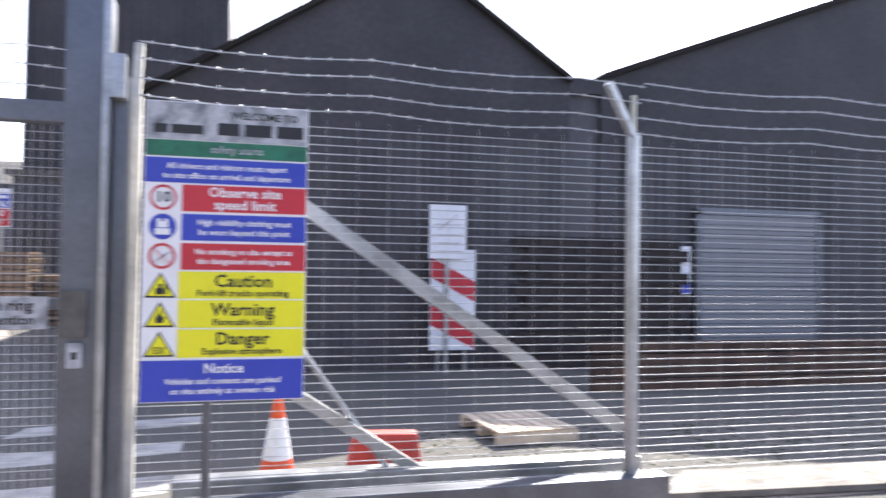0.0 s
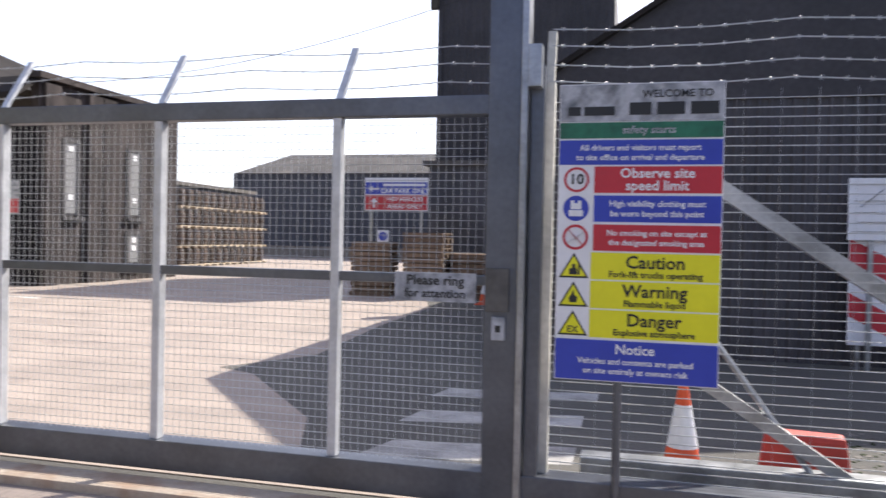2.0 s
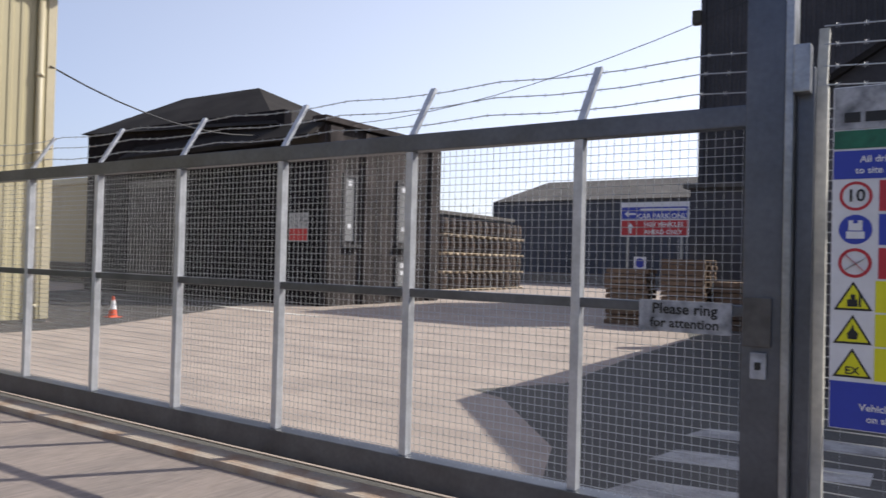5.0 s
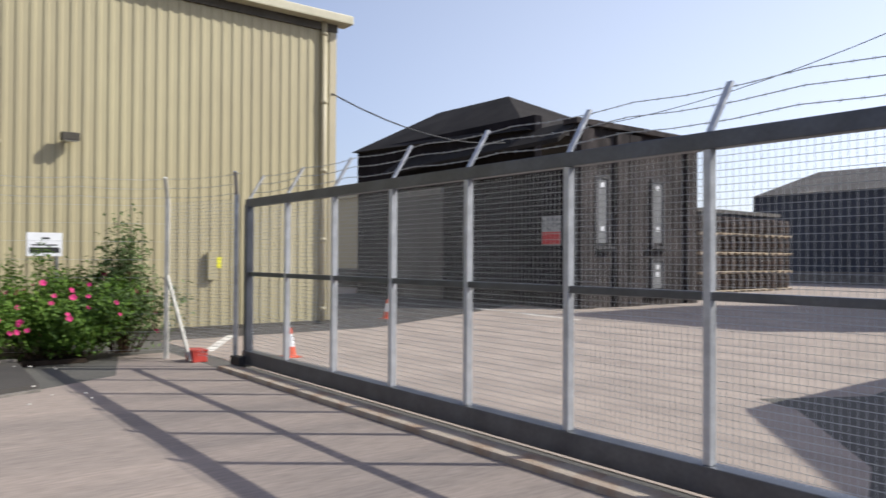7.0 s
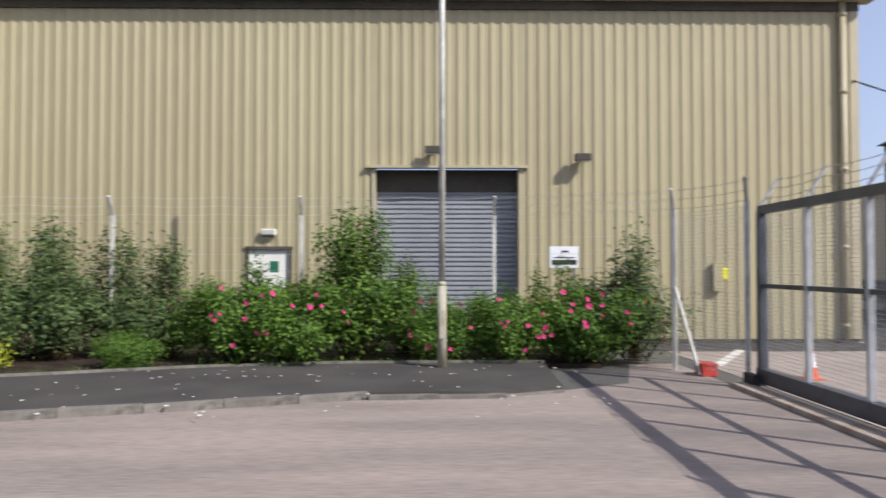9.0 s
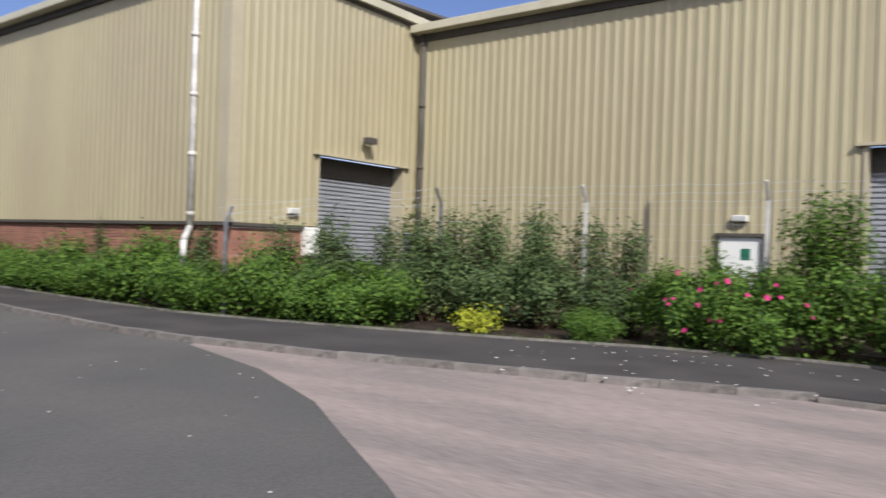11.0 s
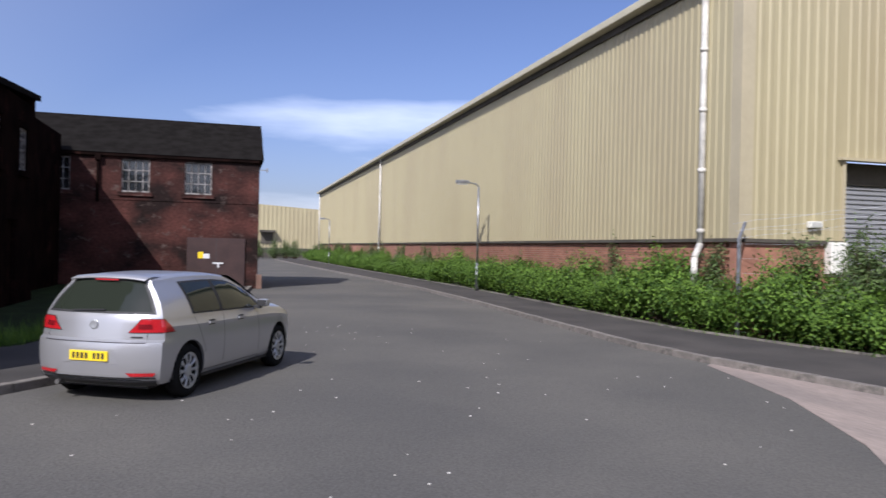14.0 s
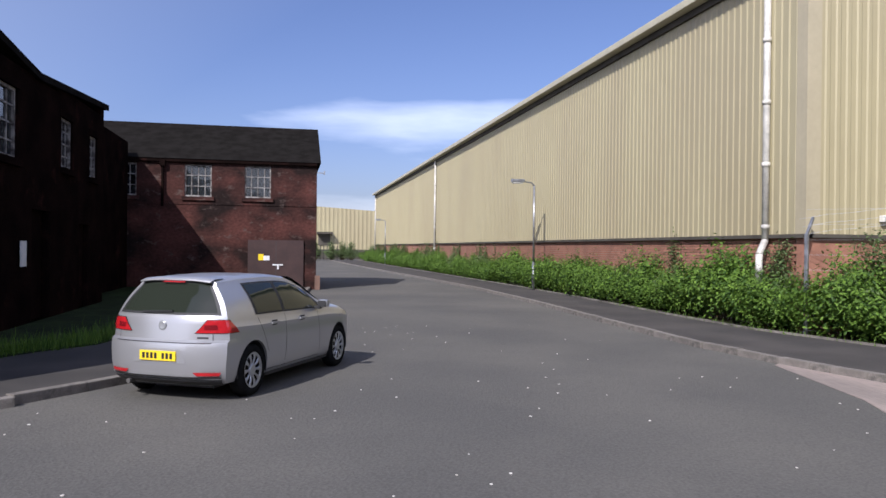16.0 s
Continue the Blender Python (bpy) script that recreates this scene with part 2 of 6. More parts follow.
HOOP = material("cask_hoop", (0.13, 0.125, 0.12), 0.6, 0.4, vary=0.3, scale=8, fine=30)
TWIG = material("twig", (0.10, 0.065, 0.04), 0.9, vary=0.3, scale=10, fine=60)
LEAF = leaf_material("rose_leaf", (0.18, 0.305, 0.043), (0.036, 0.085, 0.014))
LEAF_OLIVE = leaf_material("shrub_leaf", (0.165, 0.235, 0.08), (0.055, 0.09, 0.032))
LEAF_YELLOW = leaf_material("yellow_leaf", (0.52, 0.52, 0.04), (0.30, 0.36, 0.03))
PETAL = leaf_material("pink_petal", (0.75, 0.06, 0.25), (0.55, 0.03, 0.16))
SILVER = material("silver_paint", (0.49, 0.49, 0.505), 0.31, 0.62, vary=0.03, scale=2, fine=200, bump=0.0, coat=0.4)
CARGLASS = glass_material("car_glass", (0.022, 0.027, 0.02), alpha=1.0)
CARGLASS.node_tree.nodes["Principled BSDF"].inputs["Specular IOR Level"].default_value = 0.45
DARKWOOD = material("dark_stained_timber", (0.115, 0.075, 0.058), 0.9, vary=0.4, scale=3, fine=25, bump=0.2, second=(0.06, 0.04, 0.033))
TYRE = material("tyre_rubber", (0.02, 0.02, 0.02), 0.85, vary=0.3, scale=8, fine=60, bump=0.1)
ALLOY = material("wheel_cover", (0.48, 0.49, 0.50), 0.35, 0.6, vary=0.08, scale=6, fine=30, bump=0.0)
BLACKPLASTIC = material("black_plastic", (0.022, 0.022, 0.024), 0.6, vary=0.2, scale=8, fine=50, bump=0.05)
REDDARK = material("dark_red_lens", (0.18, 0.008, 0.012), 0.15, vary=0.2, scale=12, fine=60, bump=0.0, coat=0.8)
REDLAMP = material("red_lamp", (0.45, 0.015, 0.02), 0.15, vary=0.2, scale=12, fine=60, bump=0.0, coat=0.8)
YELLOW = material("yellow_plate", (0.85, 0.62, 0.02), 0.4, vary=0.05, scale=4, fine=40, bump=0.0)
S_BLUE = material("sign_blue", (0.035, 0.06, 0.42), 0.4, vary=0.08, scale=4, fine=30, bump=0.0)
S_RED = material("sign_red", (0.52, 0.03, 0.045), 0.4, vary=0.08, scale=4, fine=30, bump=0.0)
S_YEL = material("sign_yellow", (0.78, 0.74, 0.02), 0.4, vary=0.06, scale=4, fine=30, bump=0.0)
S_WHITE = material("sign_white", (0.78, 0.78, 0.80), 0.4, vary=0.08, scale=5, fine=30, bump=0.0)
S_GREEN = material("sign_green", (0.02, 0.16, 0.09), 0.45, vary=0.35, scale=8, fine=30, bump=0.0)
S_GREY = material("sign_weathered", (0.42, 0.43, 0.46), 0.6, vary=0.4, scale=9, fine=30, bump=0.0, second=(0.12, 0.13, 0.14), spots=0.45)
S_BLACK = material("sign_black", (0.02, 0.02, 0.02), 0.5, vary=0.1)
ORANGE = material("cone_orange", (0.72, 0.10, 0.03), 0.6, vary=0.2, scale=8, fine=30, bump=0.05)
REDPLASTIC = material("red_plastic", (0.50, 0.05, 0.035), 0.6, vary=0.25, scale=6, fine=30, bump=0.05)
LAMPGLASS = material("lamp_lens", (0.5, 0.5, 0.46), 0.3, vary=0.1, scale=10)
# Darker copy of the road paint: shade put into the crossing's colour.
ZEBRA = material("white_paint_in_shade", (0.40, 0.385, 0.365), 0.9, vary=0.4, scale=3, fine=30, bump=0.15, second=(0.22, 0.21, 0.20), spots=0.45)
LINE = material("white_road_paint", (0.70, 0.67, 0.62), 0.85, vary=0.35, scale=3, fine=30, bump=0.15, second=(0.42, 0.38, 0.33), spots=0.42)


# ---- mesh helpers ----
def part(name, bm, mat, parent=None, label="", smooth=False):
    me = bpy.data.meshes.new(name)
    bm.normal_update()
    bm.to_mesh(me)
    bm.free()
    me.materials.append(mat)
    if smooth:
        for p in me.polygons:
            p.use_smooth = True
    ob = new(name, me)
    ob.parent = parent
    if label:
        tagged(ob, label)
    return ob


def thing(name, label, category, group="", kind="", at=(0, 0, 0), turn=0.0):
    ob = new(name)
    ob.empty_display_size = 0.1
    ob.matrix_world = pose(*at, 0, 0, turn)
    return tagged(ob, label, category, group, kind)


def box(bm, x0, x1, y0, y1, z0, z1):
    v = [bm.verts.new((x, y, z)) for x in (x0, x1) for y in (y0, y1) for z in (z0, z1)]
    for f in ((0, 1, 3, 2), (4, 6, 7, 5), (0, 4, 5, 1), (2, 3, 7, 6), (0, 2, 6, 4), (1, 5, 7, 3)):
        bm.faces.new([v[i] for i in f])
    return v


def boxes(*specs):
    bm = bmesh.new()
    for s in specs:
        box(bm, *s)
    return bm


def bevelled(bm, w=0.01):
    bmesh.ops.bevel(bm, geom=bm.edges[:], offset=w, segments=2, affect="EDGES", profile=0.7)
    return bm


def tube(bm, a, b, r, n=8, r2=None):
    a, b = Vector(a), Vector(b)
    q = (b - a).to_track_quat("Z", "Y")
    rings = []
    for p, rad in ((a, r), (b, r if r2 is None else r2)):
        rings.append([bm.verts.new(p + q @ Vector((math.cos(2 * math.pi * i / n) * rad, math.sin(2 * math.pi * i / n) * rad, 0))) for i in range(n)])
    for i in range(n):
        bm.faces.new((rings[0][i], rings[0][(i + 1) % n], rings[1][(i + 1) % n], rings[1][i]))
    bm.faces.new(rings[0][::-1])
    bm.faces.new(rings[1])


def bar(bm, a, b, w, h):
    """A square bar from a to b; w across, h in the other way."""
    a, b = Vector(a), Vector(b)
    q = (b - a).to_track_quat("Z", "Y")
    ends = [[bm.verts.new(p + q @ Vector((sx * w / 2, sy * h / 2, 0))) for sx, sy in ((-1, -1), (1, -1), (1, 1), (-1, 1))] for p in (a, b)]
    for i in range(4):
        bm.faces.new((ends[0][i], ends[0][(i + 1) % 4], ends[1][(i + 1) % 4], ends[1][i]))
    bm.faces.new(ends[0][::-1])
    bm.faces.new(ends[1])


def lathe(bm, profile, n=24, at=(0, 0, 0), axis="Z"):
    rings = []
    for r, h in profile:
        ring = []
        for i in range(n):
            a = 2 * math.pi * i / n
            p = (r * math.cos(a), r * math.sin(a), h) if axis == "Z" else (r * math.cos(a), h, r * math.sin(a))
            ring.append(bm.verts.new(Vector(at) + Vector(p)))
        rings.append(ring)
    for a, b in zip(rings, rings[1:]):
        for i in range(n):
            bm.faces.new((a[i], a[(i + 1) % n], b[(i + 1) % n], b[i]))
    bm.faces.new(rings[0][::-1])
    bm.faces.new(rings[-1])


def slab(points, z0, z1):
    """An upright prism over a polygon of the plan."""
    bm = bmesh.new()
    lo = [bm.verts.new((x, y, z0)) for x, y in points]
    hi = [bm.verts.new((x, y, z1)) for x, y in points]
    bm.faces.new(hi)
    bm.faces.new(lo[::-1])
    for i in range(len(points)):
        j = (i + 1) % len(points)
        bm.faces.new((lo[i], lo[j], hi[j], hi[i]))
    bmesh.ops.recalc_face_normals(bm, faces=bm.faces[:])
    return bm


def ribbed(bm, start, along, out, length, z0, z1, pitch=0.3, depth=0.035, flat=0.45, ztop=None, thick=0.03):
    """Profiled sheet: ribs run upright. ztop(s): height of the top edge at s."""
    start, along, out = Vector(start), Vector(along), Vector(out)
    prof, s = [], 0.0
    while s < length:
        for ds, d in ((0, 0), (flat, 0), (flat + 0.12, 1), (1 - 0.12, 1)):
            if s + ds * pitch < length:
                prof.append((s + ds * pitch, d * depth))
        s += pitch
    prof.append((length, 0.0))
    cols = []
    for s, d in prof:
        p = start + along * s + out * (d + thick)
        top = ztop(s) if ztop else z1
        cols.append((bm.verts.new((p.x, p.y, z0)), bm.verts.new((p.x, p.y, top))))
    for a, b in zip(cols, cols[1:]):
        bm.faces.new((a[0], b[0], b[1], a[1]))
    e0, e1 = start, start + along * length
    t0, t1 = (ztop(0), ztop(length)) if ztop else (z1, z1)
    b0, b1, b2, b3 = (bm.verts.new((e0.x, e0.y, z0)), bm.verts.new((e1.x, e1.y, z0)), bm.verts.new((e1.x, e1.y, t1)), bm.verts.new((e0.x, e0.y, t0)))
    bm.faces.new((b0, b3, b2, b1))
    bm.faces.new((b0, cols[0][0], cols[0][1], b3))
    bm.faces.new((b1, b2, cols[-1][1], cols[-1][0]))


def written(name, text, size, mat, parent, m, spread=1.0, label=""):
    """Flat lettering, as a mesh, with its middle at the pose m."""
    cu = bpy.data.curves.new(name, "FONT")
    cu.body, cu.size, cu.align_x, cu.align_y, cu.extrude = text, size, "CENTER", "CENTER", 0.0008
    cu.offset = size * 0.018
    cu.resolution_u = 2
    tmp = bpy.data.objects.new(name, cu)
    scene.collection.objects.link(tmp)
    bpy.context.view_layer.update()
    me = bpy.data.meshes.new_from_object(tmp.evaluated_get(bpy.context.evaluated_depsgraph_get()))
    bpy.data.objects.remove(tmp)
    me.materials.clear()
    me.materials.append(mat)
    ob = new(name, me)
    ob.parent = parent
    ob.matrix_basis = m @ Matrix.Diagonal((spread, 1, 1, 1))
    if label:
        tagged(ob, label)
    return ob
# ---- ground ----
def flat(name, points, z, mat, label, category="ground", thick=0.05):
    ob = part(name, slab(points, z - thick, z), mat)
    return tagged(ob, label, category, kind="structure")


flat("ground", [(-400, -500), (400, -500), (400, 400), (-400, 400)], -0.008, ASPHALT, "worn grey asphalt road surface reaching the horizon", "road", 0.3)
flat("yard_floor", [(-60, 4.5), (26, 4.5), (26, 90), (-60, 90)], 0.0, YARD, "dusty pinkish brown concrete yard inside the gate", "yard")
flat("apron", [(-10.0, 4.05), (3.2, 4.05), (6.5, 3.6), (1.0, 1.6), (-2.6, -0.6), (-4.2, -2.9), (-5.0, -4.15), (-5.7, -5.2), (-6.6, -7.2), (-7.25, -9.7), (-7.4, -9.8), (-7.93, -7.5),
               (-8.5, -5.5), (-9.15, -3.4), (-9.85, -1.4), (-10.0, 0.4), (-10.6, 1.6), (-11.2, 2.6), (-13.4, 3.2), (-13.4, 4.05)], 0.0, APRON, "pale brown concrete entrance apron before the gate", "pavement")
KERBLINE = [(-10.45, 1.5), (-10.0, 0.4), (-9.85, -1.4), (-9.15, -3.4), (-8.5, -5.5), (-7.93, -7.5), (-7.45, -9.8), (-7.25, -12.0), (-7.4, -16.0), (-7.7, -22.0), (-7.85, -30.0), (-7.5, -40.0), (-7.0, -50.0), (-6.2, -70.0), (-5.6, -95.0)]
BACKLINE = [(-12.9, 1.6), (-12.9, 0.2), (-12.8, -2.0), (-12.3, -4.2), (-11.5, -6.2), (-10.7, -8.6), (-10.0, -11.0), (-9.5, -13.5), (-9.5, -17.0), (-9.75, -23.0), (-9.85, -31.0), (-9.7, -40.0), (-9.5, -50.0), (-9.2, -70.0), (-9.0, -95.0)]
flat("pavement", KERBLINE + BACKLINE[::-1], 0.09, PAVEMENT, "dark asphalt footway beside the planted bed", "pavement", 0.2)
flat("soil_bed", [(-12.9, 2.6)] + BACKLINE + [(-10.45, -95.0), (-10.45, -13.3), (-16.9, -13.3), (-16.9, 2.6)], 0.07, SOIL, "dark bare soil of the planted bed", "soil", 0.2)
# concrete edging behind the footway
edge = bmesh.new()
for (xa, ya), (xb, yb) in zip(BACKLINE, BACKLINE[1:]):
    bar(edge, (xa, ya, 0.08), (xb, yb, 0.08), 0.06, 0.1)
tagged(part("edging", edge, KERB), "thin concrete edging along the bed", "kerb", kind="structure")


def kerb_stones(points, parent, step=0.905, z=0.1):
    """Kerbstones as pieces of their own along a line."""
    pts = [Vector((x, y, 0)) for x, y in points]
    n = 0
    bm = bevelled(boxes((-0.45, 0.45, -0.07, 0.07, -0.15, 0.0)), 0.015)
    me = bpy.data.meshes.new("kerbstone")
    bm.to_mesh(me)
    bm.free()
    me.materials.append(KERB)
    total = sum((b - a).length for a, b in zip(pts, pts[1:]))
    s = step / 2
    while s < total and n < 110:
        d, i = s, 0
        while d > (pts[i + 1] - pts[i]).length:
            d -= (pts[i + 1] - pts[i]).length
            i += 1
        way = (pts[i + 1] - pts[i]).normalized()
        p = pts[i] + way * d
        ob = new("kerbstone", me)
        ob.parent = parent
        ob.matrix_basis = pose(p.x, p.y, z + 0.004 * math.sin(n * 2.3) + min(0.0, -0.07 + 0.02 * n), 0, random.uniform(-0.6, 0.6), math.degrees(math.atan2(way.y, way.x)) + random.uniform(-0.7, 0.7))
        s += step
        n += 1


kerb = thing("kerb", "worn pale concrete kerbstones along the footway", "kerb", kind="structure")
kerb_stones(KERBLINE, kerb)

LEFTKERB = [(7.0, -5.0), (4.6, -6.6), (3.05, -8.05), (2.5, -8.75), (1.85, -9.6), (1.3, -11.0), (0.8, -13.5), (0.2, -18.0), (-0.6, -26.0), (-1.0, -31.0)]
flat("pavement_left", LEFTKERB + [(0.6, -31.0), (1.3, -26.0), (2.0, -18.0), (2.6, -14.0), (2.9, -12.6), (3.5, -11.9), (4.1, -10.9), (6.0, -8.4), (8.4, -6.8)], 0.09, PAVEMENT, "dark asphalt footway before the brick buildings", "pavement", 0.2)
kerb2 = thing("kerb_left", "worn concrete kerbstones beside the brick buildings", "kerb", kind="structure")
kerb_stones(LEFTKERB, kerb2, z=0.1)
flat("verge", [(0.6, -31.0), (1.3, -26.0), (2.0, -18.0), (2.6, -14.0), (2.9, -12.6), (3.5, -11.9), (4.1, -10.9), (6.0, -8.4), (8.4, -6.8), (20, -6.8), (20, -31.0)], 0.1, GRASS_SHADE, "rough grass before the brick buildings, shade put into its colour", "grass", 0.2)


def sprinkle(name, n, region, size, mat, label, category, z=0.0):
    """Scattered flat scraps, uncountable."""
    bm = bmesh.new()
    rnd = random.Random(name)
    x0, x1, y0, y1 = region
    for _ in range(n):
        x, y, s, a = rnd.uniform(x0, x1), rnd.uniform(y0, y1), rnd.uniform(0.4, 1.0) * size, rnd.uniform(0, 6.3)
        top = [bm.verts.new((x + s * rnd.uniform(0.6, 1) * math.cos(a + k * 1.257), y + s * rnd.uniform(0.6, 1) * math.sin(a + k * 1.257), z + s * 0.2)) for k in range(5)]
        low = [bm.verts.new((v.co.x * 1.0, v.co.y, z - 0.004)) for v in top]
        bm.faces.new(top)
        for k in range(5):
            bm.faces.new((low[k], low[(k + 1) % 5], top[(k + 1) % 5], top[k]))
    return tagged(part(name, bm, mat), label, category, kind="stuff")


sprinkle("stone_chips", 110, (-7, 3, -16, -2), 0.019, LINE, "pale stone chips scattered on the asphalt", "debris", -0.006)
sprinkle("litter", 90, (-12.8, -8.3, -6, 2), 0.03, LINE, "pale scraps and petals on footway and apron", "litter", 0.09)
# Asphalt outlined like the gabled shed's shadow, so its colour deepens that shade.
flat("inner_road_shade", [(-1.95, 4.62), (-2.6, 6.3), (-4.15, 8.15), (-4.75, 8.4), (-4.0, 9.7), (-4.3, 13.4), (-4.4, 17.5), (-6.4, 24.0), (10.5, 24.0), (10.5, 4.62)], 0.004, ASPHALT, "grey asphalt inside the fence, cut to the outline of the shed shadow", "road", 0.004)
flat("inner_kerb", [(3.3, 4.62), (10.0, 4.2), (10.0, 4.85), (3.9, 5.15)], 0.06, KERB, "pale concrete edge inside the fence", "kerb")
sprinkle("weeds", 900, (1.7, 9.5, 5.3, 7.2), 0.03, GRASS_SHADE, "low weeds among the rubble", "weeds", 0.004)
sprinkle("rubble", 900, (1.6, 9.5, 5.5, 7.4), 0.045, KERB, "broken stone and weeds on the verge inside the fence", "rubble", 0.0)
flat("zebra_1", [(-1.75, 5.3), (-0.1, 5.55), (-0.1, 6.05), (-1.6, 5.8)], 0.006, ZEBRA, "worn white crossing stripe, dulled in colour for the shade", "road marking", 0.004)
flat("zebra_2", [(-1.75, 6.45), (-0.1, 6.75), (-0.1, 7.2), (-1.65, 6.95)], 0.006, ZEBRA, "worn white crossing stripe, dulled in colour for the shade", "road marking", 0.004)
flat("zebra_3", [(-1.75, 7.6), (0.0, 7.9), (0.0, 8.35), (-1.65, 8.05)], 0.006, ZEBRA, "worn white crossing stripe, dulled in colour for the shade", "road marking", 0.004)
flat("yard_line", [(-19.5, 16.2), (-14.0, 15.4), (-14.0, 15.6), (-19.5, 16.4)], 0.006, LINE, "worn white bay line on the yard", "road marking", 0.004)
flat("yard_line_short", [(-15.6, 6.0), (-13.2, 4.6), (-13.05, 4.72), (-15.5, 6.15)], 0.006, LINE, "worn white line near the fence end", "road marking", 0.004)

# Dark sheet painted where the shadows of warehouse and gatehouse fall.
flat("shed_footway_shade", [(-16.95, 2.7), (-15.3, 4.6), (-15.3, 9.6), (-17.5, 14.2), (-20.0, 18.7), (-31.0, 18.7), (-27.0, 9.6), (-16.95, 9.6)], 0.005, PAVEMENT, "dark asphalt strip, spread out to stand for the shadow of warehouse and gatehouse", "pavement", 0.004)

# ---- beige sheds ----
SX, SY0, SY1, SH = -16.96, -13.2, 9.35, 7.55
shed = thing("warehouse", "beige profiled steel warehouse with grey roller door", "warehouse")
D0, D1, DZ = -1.64, 1.70, 3.95
W0, W1, WZ = -4.44, -3.48, 2.14
bm = bmesh.new()
for a, b, lo in ((SY0, W0, 0.1), (W1, D0, 0.1), (D1, SY1, 0.1), (W0, W1, WZ), (D0, D1, DZ)):
    ribbed(bm, (SX, a, 0), (0, 1, 0), (1, 0, 0), b - a, lo, SH, 0.25, 0.022)
part("wall", bm, CLAD, shed)
part("side_wall", boxes((SX - 30, SX - 0.01, SY1 - 0.12, SY1, 0.05, SH + 0.2)), CLAD, shed)
for a, b in ((SY0, W0), (D1, SY1)):
    part("base_course", boxes((SX - 0.02, SX + 0.05, a, b, 0, 0.1)), DARKMETAL_SHADE, shed)
# Dark strip stands in for the shade under the gutter.
part("eave_shade_strip", boxes((SX, SX + 0.1, SY0, SY1 + 0.05, SH, SH + 0.22)), DARKMETAL_SHADE, shed, "dark strip painted in for the shade below the gutter")
part("gutter", bevelled(boxes((SX - 0.1, SX + 0.42, SY0 + 0.05, SY1 + 0.35, SH + 0.2, SH + 0.42)), 0.03), GUTTER, shed)
part("corner_flashing", boxes((SX + 0.03, SX + 0.075, SY1 - 0.16, SY1 + 0.04, 0.1, SH)), FLASH, shed)
bm = bmesh.new()
v = [bm.verts.new(p) for p in ((SX + 0.2, SY0 - 0.1, SH + 0.38), (SX + 0.2, SY1 + 0.3, SH + 0.38), (SX - 16, SY1 + 0.3, SH + 2.0), (SX - 16, SY0 - 0.1, SH + 2.0))]
w = [bm.verts.new(x.co - Vector((0, 0, 0.08))) for x in v]
bm.faces.new(v)
bm.faces.new(w[::-1])
for i in range(4):
    bm.faces.new((w[i], w[(i + 1) % 4], v[(i + 1) % 4], v[i]))
part("roof", bm, ROOFGREY, shed)


def roller_door(parent, m, width, height):
    """Slatted curtain set back in its opening, with reveals and head box. Local x along the wall, y outwards."""
    curtain = part("roller_curtain", boxes((0.06, width - 0.06, -0.41, -0.4, 0.1, height - 0.45)), ROLLER, parent, "grey slatted steel roller curtain, closed")
    curtain.matrix_basis = m
    slat_bm = bmesh.new()
    v = box(slat_bm, 0.06, width - 0.06, -0.4, -0.355, 0, 0.078)
    v[3].co.z -= 0.02
    v[7].co.z -= 0.02
    slat = bpy.data.meshes.new("slat")
    slat_bm.to_mesh(slat)
    slat_bm.free()
    slat.materials.append(ROLLER)
    z = 0.1
    while z < height - 0.45:
        o = new("slat", slat)
        o.parent = curtain
        o.matrix_basis = pose(0, 0, z)
        z += 0.11
    head = part("head_box", boxes((0.06, width - 0.06, -0.42, -0.3, height - 0.5, height)), DARKMETAL_SHADE, parent)
    head.matrix_basis = m
    for x in (-0.02, width - 0.06):
        rev = part("reveal", boxes((x, x + 0.08, -0.5, 0.075, 0.05, height)), FLASH, parent)
        rev.matrix_basis = m
    lintel = part("lintel_flashing", boxes((-0.15, width + 0.15, -0.05, 0.16, height - 0.01, height + 0.05)), FLASH, parent)
    lintel.matrix_basis = m


roller_door(shed, Matrix.Translation((SX, D1, 0)) @ pose(0, 0, 0, 0, 0, -90), D1 - D0, DZ)
wd = part("personnel_door", boxes((SX - 0.05, SX + 0.02, W0 + 0.03, W1 - 0.03, 0.05, WZ - 0.03)), WHITE_DOOR, shed, "white painted steel personnel door")
part("door_frame", boxes((SX, SX + 0.1, W0 - 0.05, W1 + 0.05, WZ - 0.03, WZ + 0.04), (SX, SX + 0.09, W0 - 0.03, W0 + 0.03, 0.05, WZ - 0.03), (SX, SX + 0.09, W1 - 0.03, W1 + 0.03, 0.05, WZ - 0.03)), DARKMETAL_SHADE, shed)
part("door_notice", boxes((SX + 0.02, SX + 0.024, -3.95, -3.75, 1.6, 1.85)), S_GREEN, wd)


def downpipe(parent, x, y, z0, z1, out, mat, foot=False):
    bm = bmesh.new()
    ox, oy = out
    px, py = x + ox * 0.12, y + oy * 0.12
    tube(bm, (px, py, z0), (px, py, z1), 0.075, 12)
    for z in np.linspace(z0 + 0.3, z1 - 0.3, 5):
        lathe(bm, [(0.09, z - 0.05), (0.095, z), (0.09, z + 0.05)], 12, (px, py, 0))
        box(bm, px - 0.1, px + 0.1, py - 0.02, py + 0.02, z - 0.02, z + 0.02)
    if foot:
        tube(bm, (px, py, z0), (px + ox * 0.25, py + oy * 0.25 + 0.15, z0 - 0.3), 0.075, 12)
        tube(bm, (px + ox * 0.25, py + oy * 0.25 + 0.15, z0 - 0.3), (px + ox * 0.25, py + oy * 0.25 + 0.15, z0 - 0.9), 0.075, 12)
    part("downpipe", bm, mat, parent, "round rainwater downpipe", True)


